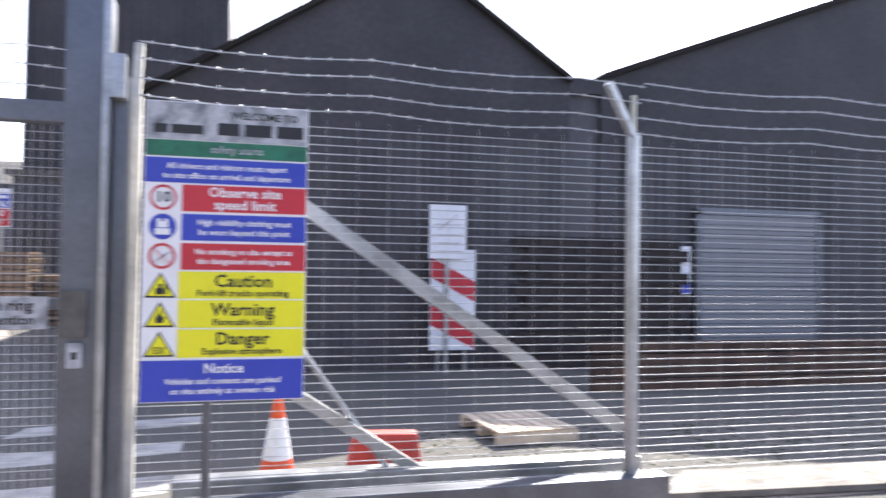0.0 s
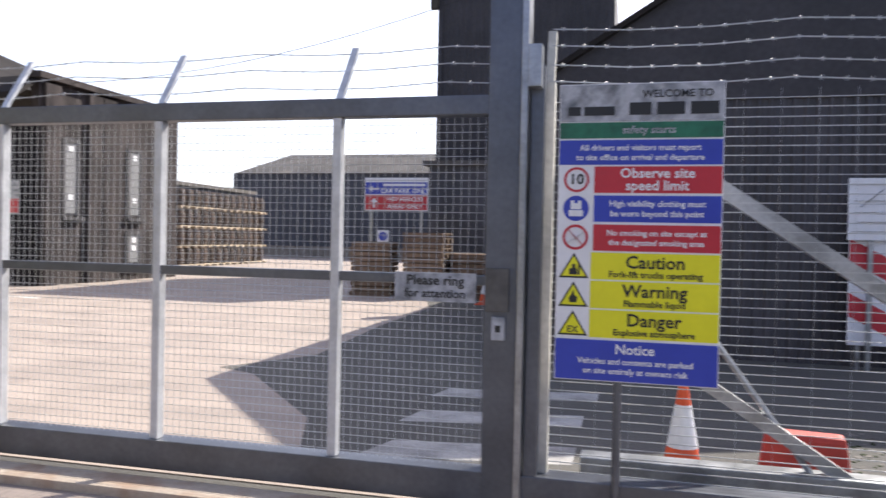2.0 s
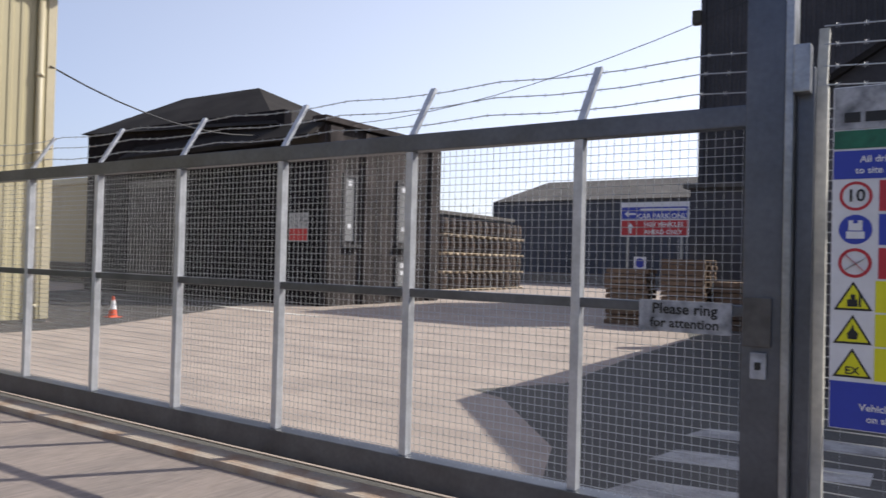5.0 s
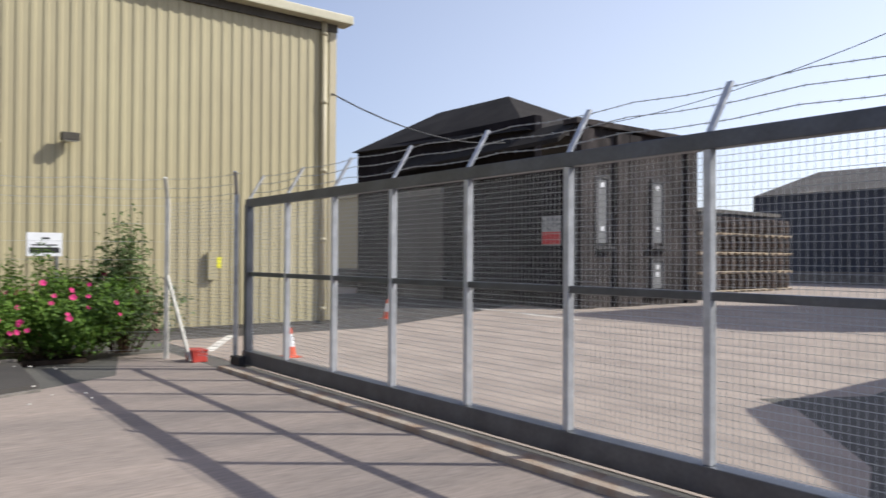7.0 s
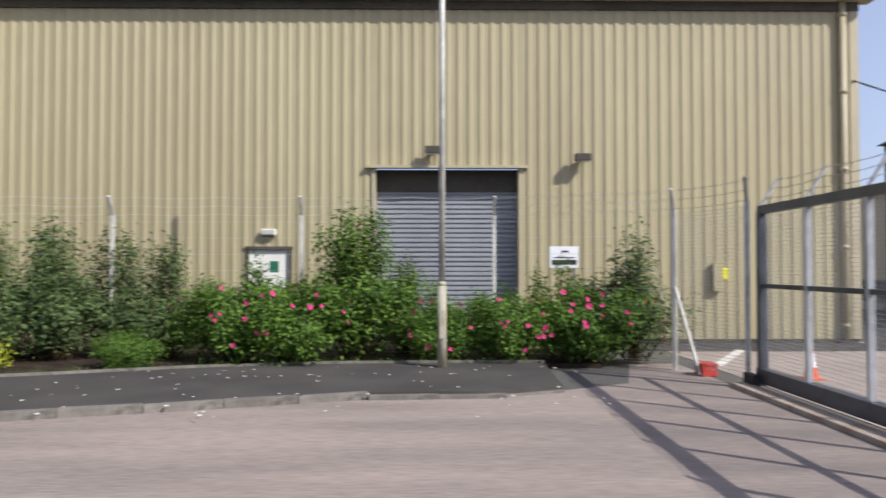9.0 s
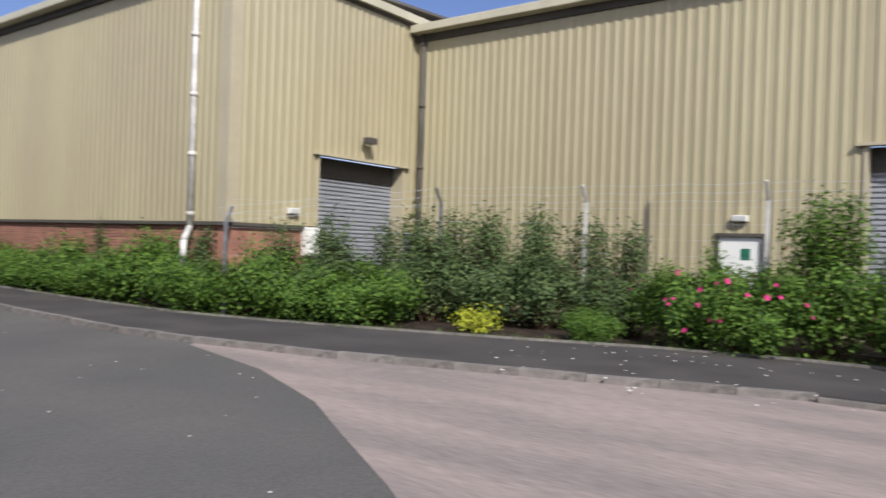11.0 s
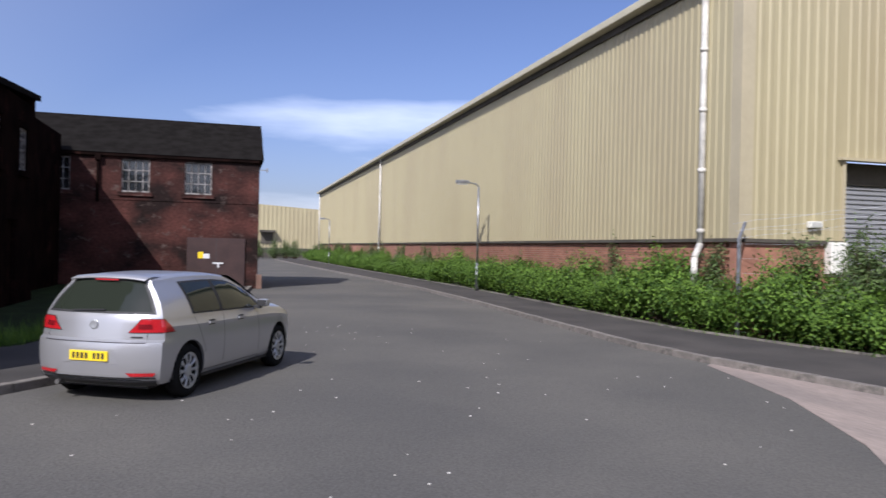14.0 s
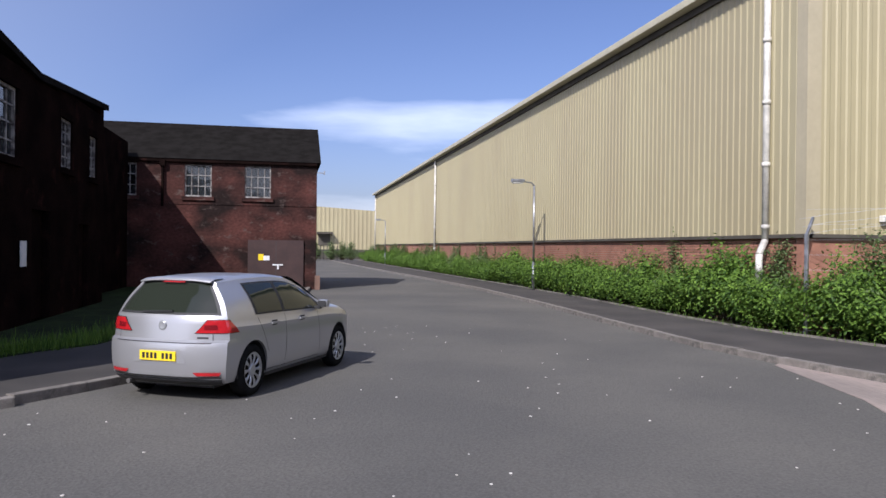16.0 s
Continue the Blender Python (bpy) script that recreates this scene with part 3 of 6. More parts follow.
downpipe(shed, SX, SY1 - 0.35, 0.1, SH + 0.2, (1, 0), FLASH)
downpipe(shed, SX, SY0 + 0.35, 0.1, SH + 0.2, (1, 0), DARKMETAL_SHADE)


def floodlight(name, at, turn, label):
    t = thing(name, label, "lamp", at=at, turn=turn)
    bm = bevelled(boxes((-0.17, 0.17, 0.12, 0.34, -0.06, 0.1)), 0.02)
    part("housing", bm, DARKMETAL_SHADE, t)
    part("bracket", boxes((-0.04, 0.04, 0.0, 0.14, -0.02, 0.03)), DARKMETAL_SHADE, t)
    part("lens", boxes((-0.14, 0.14, 0.14, 0.32, -0.075, -0.058)), LAMPGLASS, t)
    return t


floodlight("floodlight", (SX + 0.07, 3.05, 4.14), -90, "dark grey floodlight on the beige warehouse wall")
floodlight("floodlight", (SX + 0.07, -0.3, 4.3), -90, "small dark floodlight above the roller door")


def bulkhead(at, turn):
    t = thing("bulkhead_light", "pale bulkhead light on the cladding", "lamp", at=at, turn=turn)
    part("housing", bevelled(boxes((-0.16, 0.16, 0, 0.12, -0.07, 0.07)), 0.02), WHITE_DOOR, t)
    part("lens", boxes((-0.13, 0.13, 0.12, 0.128, -0.05, 0.05)), LAMPGLASS, t)


bulkhead((SX + 0.07, -3.95, 2.5), -90)

# long shed with brick plinth
LX, LY, LFAR, LH, PL = -10.51, -13.22, -89.5, 7.85, 2.05
lshed = thing("long_warehouse", "long beige profiled steel warehouse on a red brick plinth", "warehouse")
bm = bmesh.new()
ribbed(bm, (LX, LFAR, 0), (0, 1, 0), (1, 0, 0), LY - LFAR, PL, LH, 0.25, 0.022)
part("side_wall", bm, CLAD, lshed)
bm = bmesh.new()
E0, E1, EZ = -16.5, -13.15, 3.88
for a, b, lo in ((LX, E1, PL), (E1, E0, EZ), (E0, SX, PL), (SX - 0.3, SX - 14, LH)):
    ribbed(bm, (a, LY, 0), (-1, 0, 0), (0, 1, 0), a - b, lo, LH + 0.15, 0.25, 0.022)
part("front_wall", bm, CLAD, lshed)
part("corner_flashing", boxes((LX - 0.25, LX + 0.08, LY - 0.25, LY + 0.08, PL, LH + 0.1)), FLASH, lshed)
part("plinth_core", boxes((LX - 0.3, LX - 0.065, LFAR, LY - 0.3, 0, PL), (E1, LX - 0.065, LY - 0.3, LY - 0.065, 0, PL)), MORTAR, lshed)
part("drip_flashing", boxes((LX - 0.05, LX + 0.1, LFAR, LY + 0.1, PL - 0.05, PL + 0.03), (E1, LX, LY, LY + 0.1, PL - 0.05, PL + 0.03)), DARKMETAL_SHADE, lshed)
# Painted eave shade again, along the long warehouse.
part("eave_shade_strip", boxes((LX, LX + 0.12, LFAR, LY + 0.12, LH, LH + 0.2), (SX, LX, LY, LY + 0.1, LH + 0.12, LH + 0.2)), DARKMETAL_SHADE, lshed)
part("gutter", bevelled(boxes((LX - 0.1, LX + 0.42, LFAR - 0.2, LY + 0.3, LH + 0.18, LH + 0.38)), 0.03), GUTTER, lshed)
part("verge_flashing", boxes((-31, LX + 0.05, LY - 0.2, LY + 0.22, LH + 0.2, LH + 0.42)), GUTTER, lshed)
bm = bmesh.new()
v = [bm.verts.new(p) for p in ((LX + 0.2, LFAR, LH + 0.36), (LX + 0.2, LY, LH + 0.36), (LX - 20, LY, LH + 1.6), (LX - 20, LFAR, LH + 1.6))]
w = [bm.verts.new(x.co - Vector((0, 0, 0.08))) for x in v]
bm.faces.new(v)
bm.faces.new(w[::-1])
for i in range(4):
    bm.faces.new((w[i], w[(i + 1) % 4], v[(i + 1) % 4], v[i]))
part("roof", bm, ROOFGREY, lshed)
roller_door(lshed, pose(E0, LY, 0), E1 - E0, EZ)
downpipe(lshed, LX, -14.4, 1.95, LH + 0.2, (1, 0), LIGHTPOLE, True)
downpipe(lshed, LX, -52.0, 1.4, LH + 0.2, (1, 0), LIGHTPOLE)
downpipe(lshed, LX, -88.8, 1.4, LH + 0.2, (1, 0), LIGHTPOLE)
floodlight("floodlight", (-14.8, LY + 0.06, 4.4), 0, "small dark floodlight above the second roller door")
bulkhead((-12.35, LY + 0.06, 2.42), 0)
bulk = thing("meter_box", "white meter cabinet beside the second roller door", "cabinet", at=(-12.95, LY, 1.7))
part("body", bevelled(boxes((-0.22, 0.22, 0.0, 0.2, -0.35, 0.35)), 0.015), WHITE_DOOR, bulk)
part("door", boxes((-0.19, 0.19, 0.2, 0.215, -0.32, 0.32)), WHITE_DOOR, bulk)

# ---- dark gabled sheds behind the fence ----
GY = 11.6


def gable_shed(name, x0, x1, xp, z0, zp, z1, y1, label, rib_top=3.85):
    t = thing(name, label, "building")
    bm = bmesh.new()
    ribbed(bm, (x1, GY, 0), (-1, 0, 0), (0, -1, 0), x1 - x0, 0, rib_top, 0.16, 0.03)
    part("corrugated_wall", bm, BLACKRIB, t)
    bm = bmesh.new()
    pts = [(x0, rib_top), (x1, rib_top), (x1, z1), (xp, zp), (x0, z0)]
    fr = [bm.verts.new((x, GY - 0.08, z)) for x, z in pts]
    bk = [bm.verts.new((x, GY + 0.1, z)) for x, z in pts]
    bm.faces.new(fr)
    bm.faces.new(bk[::-1])
    for i in range(5):
        j = (i + 1) % 5
        bm.faces.new((fr[j], fr[i], bk[i], bk[j]))
    part("gable", bm, BLACKCLAD, t)
    bm = bmesh.new()
    for a, b in (((x0, z0), (xp, zp)), ((xp, zp), (x1, z1))):
        q = [bm.verts.new(p) for p in ((a[0], GY - 0.2, a[1] + 0.06), (b[0], GY - 0.2, b[1] + 0.06), (b[0], y1, b[1] + 0.06), (a[0], y1, a[1] + 0.06))]
        r = [bm.verts.new(x.co - Vector((0, 0, 0.1))) for x in q]
        bm.faces.new(q)
        bm.faces.new(r[::-1])
        for i in range(4):
            bm.faces.new((r[i], r[(i + 1) % 4], q[(i + 1) % 4], q[i]))
    part("roof", bm, ROOFDARK, t)
    part("side_wall", boxes((x0, x0 + 0.15, GY, y1, 0, z0)), BLACKRIB, t)
    part("side_wall", boxes((x1 - 0.15, x1, GY, y1, 0, z1)), BLACKRIB, t)
    return t


gableA = gable_shed("gabled_shed", -1.6, 5.75, 2.95, 3.9, 6.75, 4.9, 32, "black corrugated shed with a steep gable")
gableB = gable_shed("gabled_shed", 6.35, 26.0, 17.0, 5.0, 9.0, 5.0, 32, "wide black brick and sheet shed with a low gable")
part("link_wall", boxes((5.75, 6.35, GY + 0.02, GY + 0.3, 0, 4.72)), BLACKRIB, gableA)
part("valley_gutter", boxes((5.72, 6.38, GY - 0.1, 32, 4.7, 4.95)), BLACKCLAD, gableA)
tower = thing("tower", "tall black sheet-clad tower block", "building")
TX0, TX1, TY, TZ = -6.9, -0.35, 28.0, 12.2
bm = bmesh.new()
ribbed(bm, (TX1, TY, 0), (-1, 0, 0), (0, -1, 0), TX1 - TX0, 0, TZ, 0.3, 0.04)
part("front_wall", bm, BLACKCLAD, tower)
bm = bmesh.new()
ribbed(bm, (TX0, TY, 0), (0, 1, 0), (-1, 0, 0), 8.0, 0, TZ, 0.3, 0.04)
part("side_wall", bm, BLACKCLAD, tower)
part("core", boxes((TX0 + 0.05, TX1, TY + 0.05, TY + 8.0, 0, TZ - 0.02)), BLACKCLAD, tower)
part("corner_trim", boxes((TX0 - 0.12, TX0 + 0.05, TY - 0.12, TY + 0.05, 0, TZ)), BLACKCLAD, tower)
part("wall_lamp", bevelled(boxes((TX0 - 0.4, TX0 - 0.1, TY - 0.3, TY, 10.6, 11.1)), 0.03), DARKMETAL_SHADE, tower)
part("wall_light_box", bevelled(boxes((-3.75, -3.3, TY - 0.35, TY - 0.05, 6.4, 6.8)), 0.03), STEEL, tower)
part("lower_shed", boxes((-6.6, -2.0, TY - 2.6, TY - 0.2, 0, 4.3)), BLACKRIB, tower)
part("lower_shed_roof", boxes((-6.8, -1.8, TY - 2.8, TY - 0.1, 4.3, 4.45)), ROOFGREY, tower)

# roller door and small things on the wide shed
rd = thing("roller_shutter", "grey roller shutter in the dark shed", "door")
shutter_bm = boxes((8.3, 10.75, -0.06, 0.0, 0.0, 0.075))
for v in shutter_bm.verts:
    if v.co.z < 0.01 and v.co.y < -0.03:
        v.co.y += 0.02
shutter_slat = bpy.data.meshes.new("slat")
shutter_bm.to_mesh(shutter_slat)
shutter_bm.free()
shutter_slat.materials.append(ROLLER)
for k in range(28):
    o = new("slat", shutter_slat)
    o.parent = rd
    o.matrix_basis = pose(0, GY - 0.1, 0.3 + 0.085 * k)
part("frame", boxes((8.2, 8.3, GY - 0.18, GY - 0.06, 0, 2.75), (10.75, 10.85, GY - 0.18, GY - 0.06, 0, 2.75), (8.2, 10.85, GY - 0.18, GY - 0.06, 2.68, 2.8)), GREYSTEEL, rd)
bn = thing("door_notice", "narrow white and blue notice beside the shutter", "sign", at=(8.0, GY - 0.12, 0))
part("panel", boxes((-0.09, 0.09, -0.02, 0.0, 1.25, 2.1)), S_WHITE, bn)
part("blue_field", boxes((-0.08, 0.08, -0.024, -0.02, 1.27, 1.45)), S_BLUE, bn)

bm = bmesh.new()
tube(bm, (6.9, GY - 0.2, 0.3), (6.9, GY - 0.2, 4.7), 0.055, 12)
for z in (0.9, 2.3, 3.7):
    lathe(bm, [(0.065, z - 0.04), (0.07, z), (0.065, z + 0.04)], 12, (6.9, GY - 0.2, 0))
part("downpipe", bm, GUTTER, gableB, "pale round downpipe", True)
course = boxes((0, 0.42, -0.05, 0.0, 0, 0.19))
block = bpy.data.meshes.new("block")
course.to_mesh(block)
course.free()
block.materials.append(HUTSTONE)
for row in range(11):
    for k in range(7):
        o = new("block", block)
        o.parent = gableB
        o.matrix_basis = pose(4.75 + 0.44 * k + (0.22 if row % 2 else 0.0), GY - 0.13 + random.uniform(-0.012, 0.012), 0.02 + 0.2 * row)

# ---- gatehouse block in the yard ----
HX, HY = -17.1, 18.8
hut = thing("gatehouse", "dark rendered block with hipped roof in the yard", "building")
hl = -31.2
bm = bmesh.new()
ribbed(bm, (HX, HY, 0), (-1, 0, 0), (0, -1, 0), HX - hl, 0.0, 5.1, 0.19, 0.03)
part("sheeted_front", bm, HUTCLAD, hut, "dark ribbed sheet front")
part("upper_band", boxes((hl, -19.0, HY - 0.05, HY + 0.3, 5.1, 6.9)), HUTCLAD, hut)
part("side_wall", boxes((HX - 0.3, HX, HY + 0.01, HY + 6.9, 0, 6.35)), HUTSTONE, hut, "stained grey rendered side wall")
for y in (HY + 0.45, HY + 2.35, HY + 3.05, HY + 6.6):
    part("pilaster", boxes((HX, HX + 0.16, y - 0.32, y + 0.32, 0, 6.2)), HUTSTONE, hut)
part("parapet", bevelled(boxes((HX - 0.4, HX + 0.24, HY - 0.2, HY + 7.0, 6.3, 6.5)), 0.02), HUTSTONE, hut)
for y0, y1, z0, z1 in ((HY + 0.95, HY + 1.75, 2.15, 4.65), (HY + 4.1, HY + 4.95, 2.2, 4.7), (HY + 4.1, HY + 4.95, 0.5, 1.75)):
    w = part("window", boxes((HX + 0.005, HX + 0.03, y0 + 0.14, y1 - 0.14, z0 + 0.12, z1 - 0.12)), GREYPANEL, hut, "grey boarded tall window")
    part("window_frame", boxes((HX, HX + 0.07, y0, y0 + 0.14, z0, z1), (HX, HX + 0.07, y1 - 0.14, y1, z0, z1), (HX, HX + 0.07, y0 + 0.14, y1 - 0.14, z1 - 0.12, z1)), BLACKCLAD, w)
    part("sill", boxes((HX, HX + 0.2, y0 - 0.1, y1 + 0.1, z0 - 0.1, z0)), BLACKCLAD, w)
    for zv in (z1 - 0.42, z0 + 0.55):
        part("vent", boxes((HX + 0.03, HX + 0.045, (y0 + y1) / 2 - 0.09, (y0 + y1) / 2 + 0.09, zv, zv + 0.18)), S_WHITE, w)
# hipped roof and canopy
bm = bmesh.new()
e = [bm.verts.new(p) for p in ((hl - 0.2, HY - 0.3, 6.85), (HX - 2.0, HY - 0.3, 6.35), (HX - 2.0, HY + 8.5, 6.35), (hl - 0.2, HY + 8.5, 6.85), (-28.4, HY + 2.8, 8.75), (-23.6, HY + 2.9, 8.75))]
for f in ((0, 1, 5, 4), (1, 2, 5), (2, 3, 4, 5), (3, 0, 4), (3, 2, 1, 0)):
    bm.faces.new([e[i] for i in f])
part("hipped_roof", bm, ROOFDARK, hut, "dark hipped roof")
bm = bmesh.new()
v = [bm.verts.new(p) for p in ((-27.6, HY - 0.9, 5.5), (HX + 0.05, HY - 0.9, 5.75), (HX + 0.05, HY + 0.1, 6.45), (-27.6, HY + 0.1, 6.2))]
w = [bm.verts.new(x.co - Vector((0, 0, 0.15))) for x in v]
bm.faces.new(v)
bm.faces.new(w[::-1])
for i in range(4):
    bm.faces.new((w[i], w[(i + 1) % 4], v[(i + 1) % 4], v[i]))
part("canopy", bm, ROOFDARK, hut)
part("shutter", boxes((-27.9, -24.3, HY - 0.12, HY - 0.05, 0.0, 4.4)), BLACKRIB, hut)
part("shutter_box", boxes((-27.9, -24.3, HY - 0.2, HY - 0.02, 4.4, 4.65)), GREYPANEL, hut, "pale shutter box")
hs = thing("wall_notice", "red and grey notice on the gatehouse front", "sign", at=(-18.1, HY - 0.1, 0))
part("panel", boxes((-0.45, 0.45, -0.03, 0.0, 2.2, 3.2)), S_GREY, hs)
part("red_field", boxes((-0.43, 0.43, -0.034, -0.03, 2.22, 2.65)), S_RED, hs)

# far sheds
far = thing("far_shed", "dark blue-grey shed with a grey sheet roof", "building")
FY = 55.0
bm = bmesh.new()
ribbed(bm, (6.0, FY, 0), (-1, 0, 0), (0, -1, 0), 36.8, 0.9, 6.7, 0.5, 0.05)
part("wall", bm, BLUEGREY, far)
part("plinth", boxes((-30.8, 6.0, FY - 0.1, FY + 0.2, 0, 0.9)), KERB, far)
bm = bmesh.new()
v = [bm.verts.new(p) for p in ((-30.9, FY - 0.3, 6.7), (6.0, FY - 0.3, 6.7), (6.0, FY + 6, 8.9), (-28.9, FY + 6, 8.9), (-30.9, FY + 12, 6.7), (6.0, FY + 12, 6.7))]
for f in ((0, 1, 2, 3), (3, 2, 5, 4), (0, 3, 4), (1, 5, 2)):
    bm.faces.new([v[i] for i in f])
part("roof", bm, ROOFGREY, far)
part("verge", boxes((-31.1, -30.85, FY - 0.1, FY + 12, 0, 6.7)), BLUEGREY, far)
backs = thing("rear_shed", "low beige shed behind the warehouse", "building")
part("body", boxes((-46, -29.5, 22.0, 30.0, 0, 5.2)), CLAD, backs)
part("roof", boxes((-46.2, -29.3, 21.8, 30.2, 5.2, 5.5)), GUTTER, backs)
part("dark_base", boxes((-46, -29.4, 21.95, 22.0, 0, 1.1)), DARKMETAL_SHADE, backs)
cloth = thing("low_store", "low store roof behind the casks", "building")
part("body", boxes((-30, -23.2, 33.0, 43.5, 0, 4.3)), BLUEGREY, cloth)
part("roof", boxes((-30.2, -23.0, 32.8, 43.7, 4.3, 4.5)), ROOFGREY, cloth)

# ---- brick buildings beside the road ----
def brick_window(parent, m, w, h, cols=3, rows=3, trim=STONE, bars=FRAMEW):
    """Dark opening with flaking glazing bars; local x along the wall, y outwards, origin at the sill's middle."""
    win = part("window", boxes((-w / 2, w / 2, -0.12, -0.1, 0, h)), PANE, parent)
    win.matrix_basis = m
    # Near-black panel stands in for the unlit room behind the pane.
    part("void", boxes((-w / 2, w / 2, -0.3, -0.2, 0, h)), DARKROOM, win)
    specs = [(-w / 2, -w / 2 + 0.05, -0.13, -0.05, 0, h), (w / 2 - 0.05, w / 2, -0.13, -0.05, 0, h), (-w / 2 + 0.05, w / 2 - 0.05, -0.13, -0.05, 0, 0.06), (-w / 2 + 0.05, w / 2 - 0.05, -0.13, -0.05, h - 0.06, h)]
    for i in range(1, cols):
        x = -w / 2 + w * i / cols
        specs.append((x - 0.015, x + 0.015, -0.1, -0.07, 0.06, h - 0.06))
    for i in range(1, rows):
        z = h * i / rows
        specs.append((-w / 2 + 0.05, w / 2 - 0.05, -0.1, -0.072, z - 0.015, z + 0.015))
    part("window_frame", boxes(*specs), bars, win)
    part("sill", boxes((-w / 2 - 0.1, w / 2 + 0.1, -0.1, 0.08, -0.14, 0)), trim, win)
    part("lintel", boxes((-w / 2 - 0.1, w / 2 + 0.1, -0.1, 0.02, h, h + 0.16)), trim, win)


def holed_wall(bm, s0, s1, z0, z1, holes, thick, place):
    """One wall panel of boxes set edge to edge round openings (sa, sb, za, zb)."""
    ss = sorted({s0, s1, *(v for h in holes for v in h[:2])})
    zs = sorted({z0, z1, *(v for h in holes for v in h[2:])})
    for a, b in zip(ss, ss[1:]):
        for c, d in zip(zs, zs[1:]):
            if not any(h[0] < (a + b) / 2 < h[1] and h[2] < (c + d) / 2 < h[3] for h in holes):
                place(bm, a, b, c, d, thick)
    bmesh.ops.remove_doubles(bm, verts=bm.verts[:], dist=0.0005)


BY = -30.0
bb = thing("brick_store", "sooty red brick store with dark slate roof", "building")
bm = bmesh.new()
WINS = [(1.1, 1.0, 3.6, 1.25), (3.35, 1.0, 3.6, 1.25), (6.1, 1.0, 3.6, 1.25)]
holed_wall(bm, -1.2, 9.5, 0, 5.1, [(c - w / 2, c + w / 2, z, z + h) for c, w, z, h in WINS], 0.35,
           lambda b, s0, s1, z0, z1, t: box(b, s0, s1, BY - t, BY, z0, z1))
part("front_wall", bm, OLDBRICK, bb)
part("gable_wall", boxes((-1.2, -0.85, BY - 7.0, BY - 0.35, 0, 5.1)), OLDBRICK, bb)
for c, w, z, h in WINS:
    brick_window(bb, pose(c, BY, z, 0, 0, 0), w, h, 4, 3, OLDBRICK)
bm = bmesh.new()
v = [bm.verts.new(p) for p in ((-1.35, BY + 0.15, 5.05), (9.5, BY + 0.15, 5.05), (9.5, BY - 3.5, 6.95), (-1.35, BY - 3.5, 6.95), (-1.35, BY - 7.2, 5.05), (9.5, BY - 7.2, 5.05))]
for f in ((0, 1, 2, 3), (3, 2, 5, 4), (0, 3, 4), (1, 5, 2), (0, 4, 5, 1)):
    bm.faces.new([v[i] for i in f])
part("roof", bm, SLATE, bb)
part("eaves_board", boxes((-1.2, 9.5, BY + 0.01, BY + 0.12, 4.93, 5.05)), SOOT_SHADE, bb)
part("string_course", boxes((-1.2, 9.5, BY + 0.0, BY + 0.025, 3.3, 3.38)), OLDBRICK, bb)
dr = part("steel_door", boxes((-0.7, 1.45, BY + 0.02, BY + 0.08, 0.02, 1.95)), MAROON, bb, "maroon flush steel double door")
part("door_seam", boxes((0.36, 0.38, BY + 0.08, BY + 0.084, 0.05, 1.92)), BLACKCLAD, dr)
part("warning_label", boxes((0.85, 1.05, BY + 0.08, BY + 0.086, 1.15, 1.4)), YELLOW, dr, "yellow and white warning label")
part("warning_label_white", boxes((0.62, 0.85, BY + 0.08, BY + 0.086, 1.15, 1.33)), S_WHITE, dr)
part("latch", boxes((0.1, 0.5, BY + 0.08, BY + 0.12, 0.95, 1.0), (0.26, 0.32, BY + 0.08, BY + 0.12, 0.8, 0.95)), S_WHITE, dr)
bm = bmesh.new()
tube(bm, (4.65, BY + 0.1, 3.2), (4.65, BY + 0.1, 4.95), 0.05, 10)
box(bm, 4.55, 4.75, BY + 0.02, BY + 0.2, 4.75, 4.98)
part("downpipe", bm, SOOT_SHADE, bb)
part("corner_stone", boxes((-1.35, -1.15, BY - 0.05, BY + 0.2, 0, 0.55)), STONE, bb)
part("wall_bracket", boxes((-1.5, -1.2, BY - 0.03, BY + 0.0, 4.65, 4.69), (-1.52, -1.46, BY - 0.05, BY + 0.02, 4.6, 4.75)), STEEL, bb)

LB = 5.0
# Walls, sills and doors all take the brick darkened for shade.
lb = thing("brick_mill", "sooty red brick mill, its shade put into the colour", "building")
bm = bmesh.new()
LW = [(-21.0, 0.75, 3.45, 1.1), (-18.6, 0.9, 3.45, 1.15), (-14.8, 1.1, 3.3, 1.35), (-11.3, 1.1, 3.3, 1.35)]
LD = [(-20.2, 1.0, 0.1, 2.1), (-16.8, 1.2, 0.1, 2.3), (-13.2, 1.0, 0.1, 2.1)]
for z0, z1, holes in ((0, 2.9, LD), (2.9, 5.1, LW)):
    holed_wall(bm, -21.8, -7.0, z0, z1, [(c - w / 2, c + w / 2, z, z + h) for c, w, z, h in holes], 0.35,
               lambda b, s0, s1, za, zb, t: box(b, LB, LB + t, s0, s1, za, zb))
part("side_wall", bm, SOOT_SHADE, lb)
part("upper_wall", boxes((LB, LB + 0.35, -21.8, -17.8, 5.1, 5.25)), SOOT_SHADE, lb)
part("upper_wall", boxes((LB, LB + 0.35, -14.0, -7.0, 5.1, 5.4)), SOOT_SHADE, lb)
part("end_wall", boxes((LB, 12.0, -22.1, -21.8, 0, 5.5), (LB + 0.9, 12.0, -29.9, -22.1, 0, 5.6)), SOOT_SHADE, lb)
bm = bmesh.new()
TOPS = [(-22.25, 5.62), (-16.4, 5.2), (-12.7, 5.6), (-10.0, 5.9), (-7.0, 6.2)]
prev = None
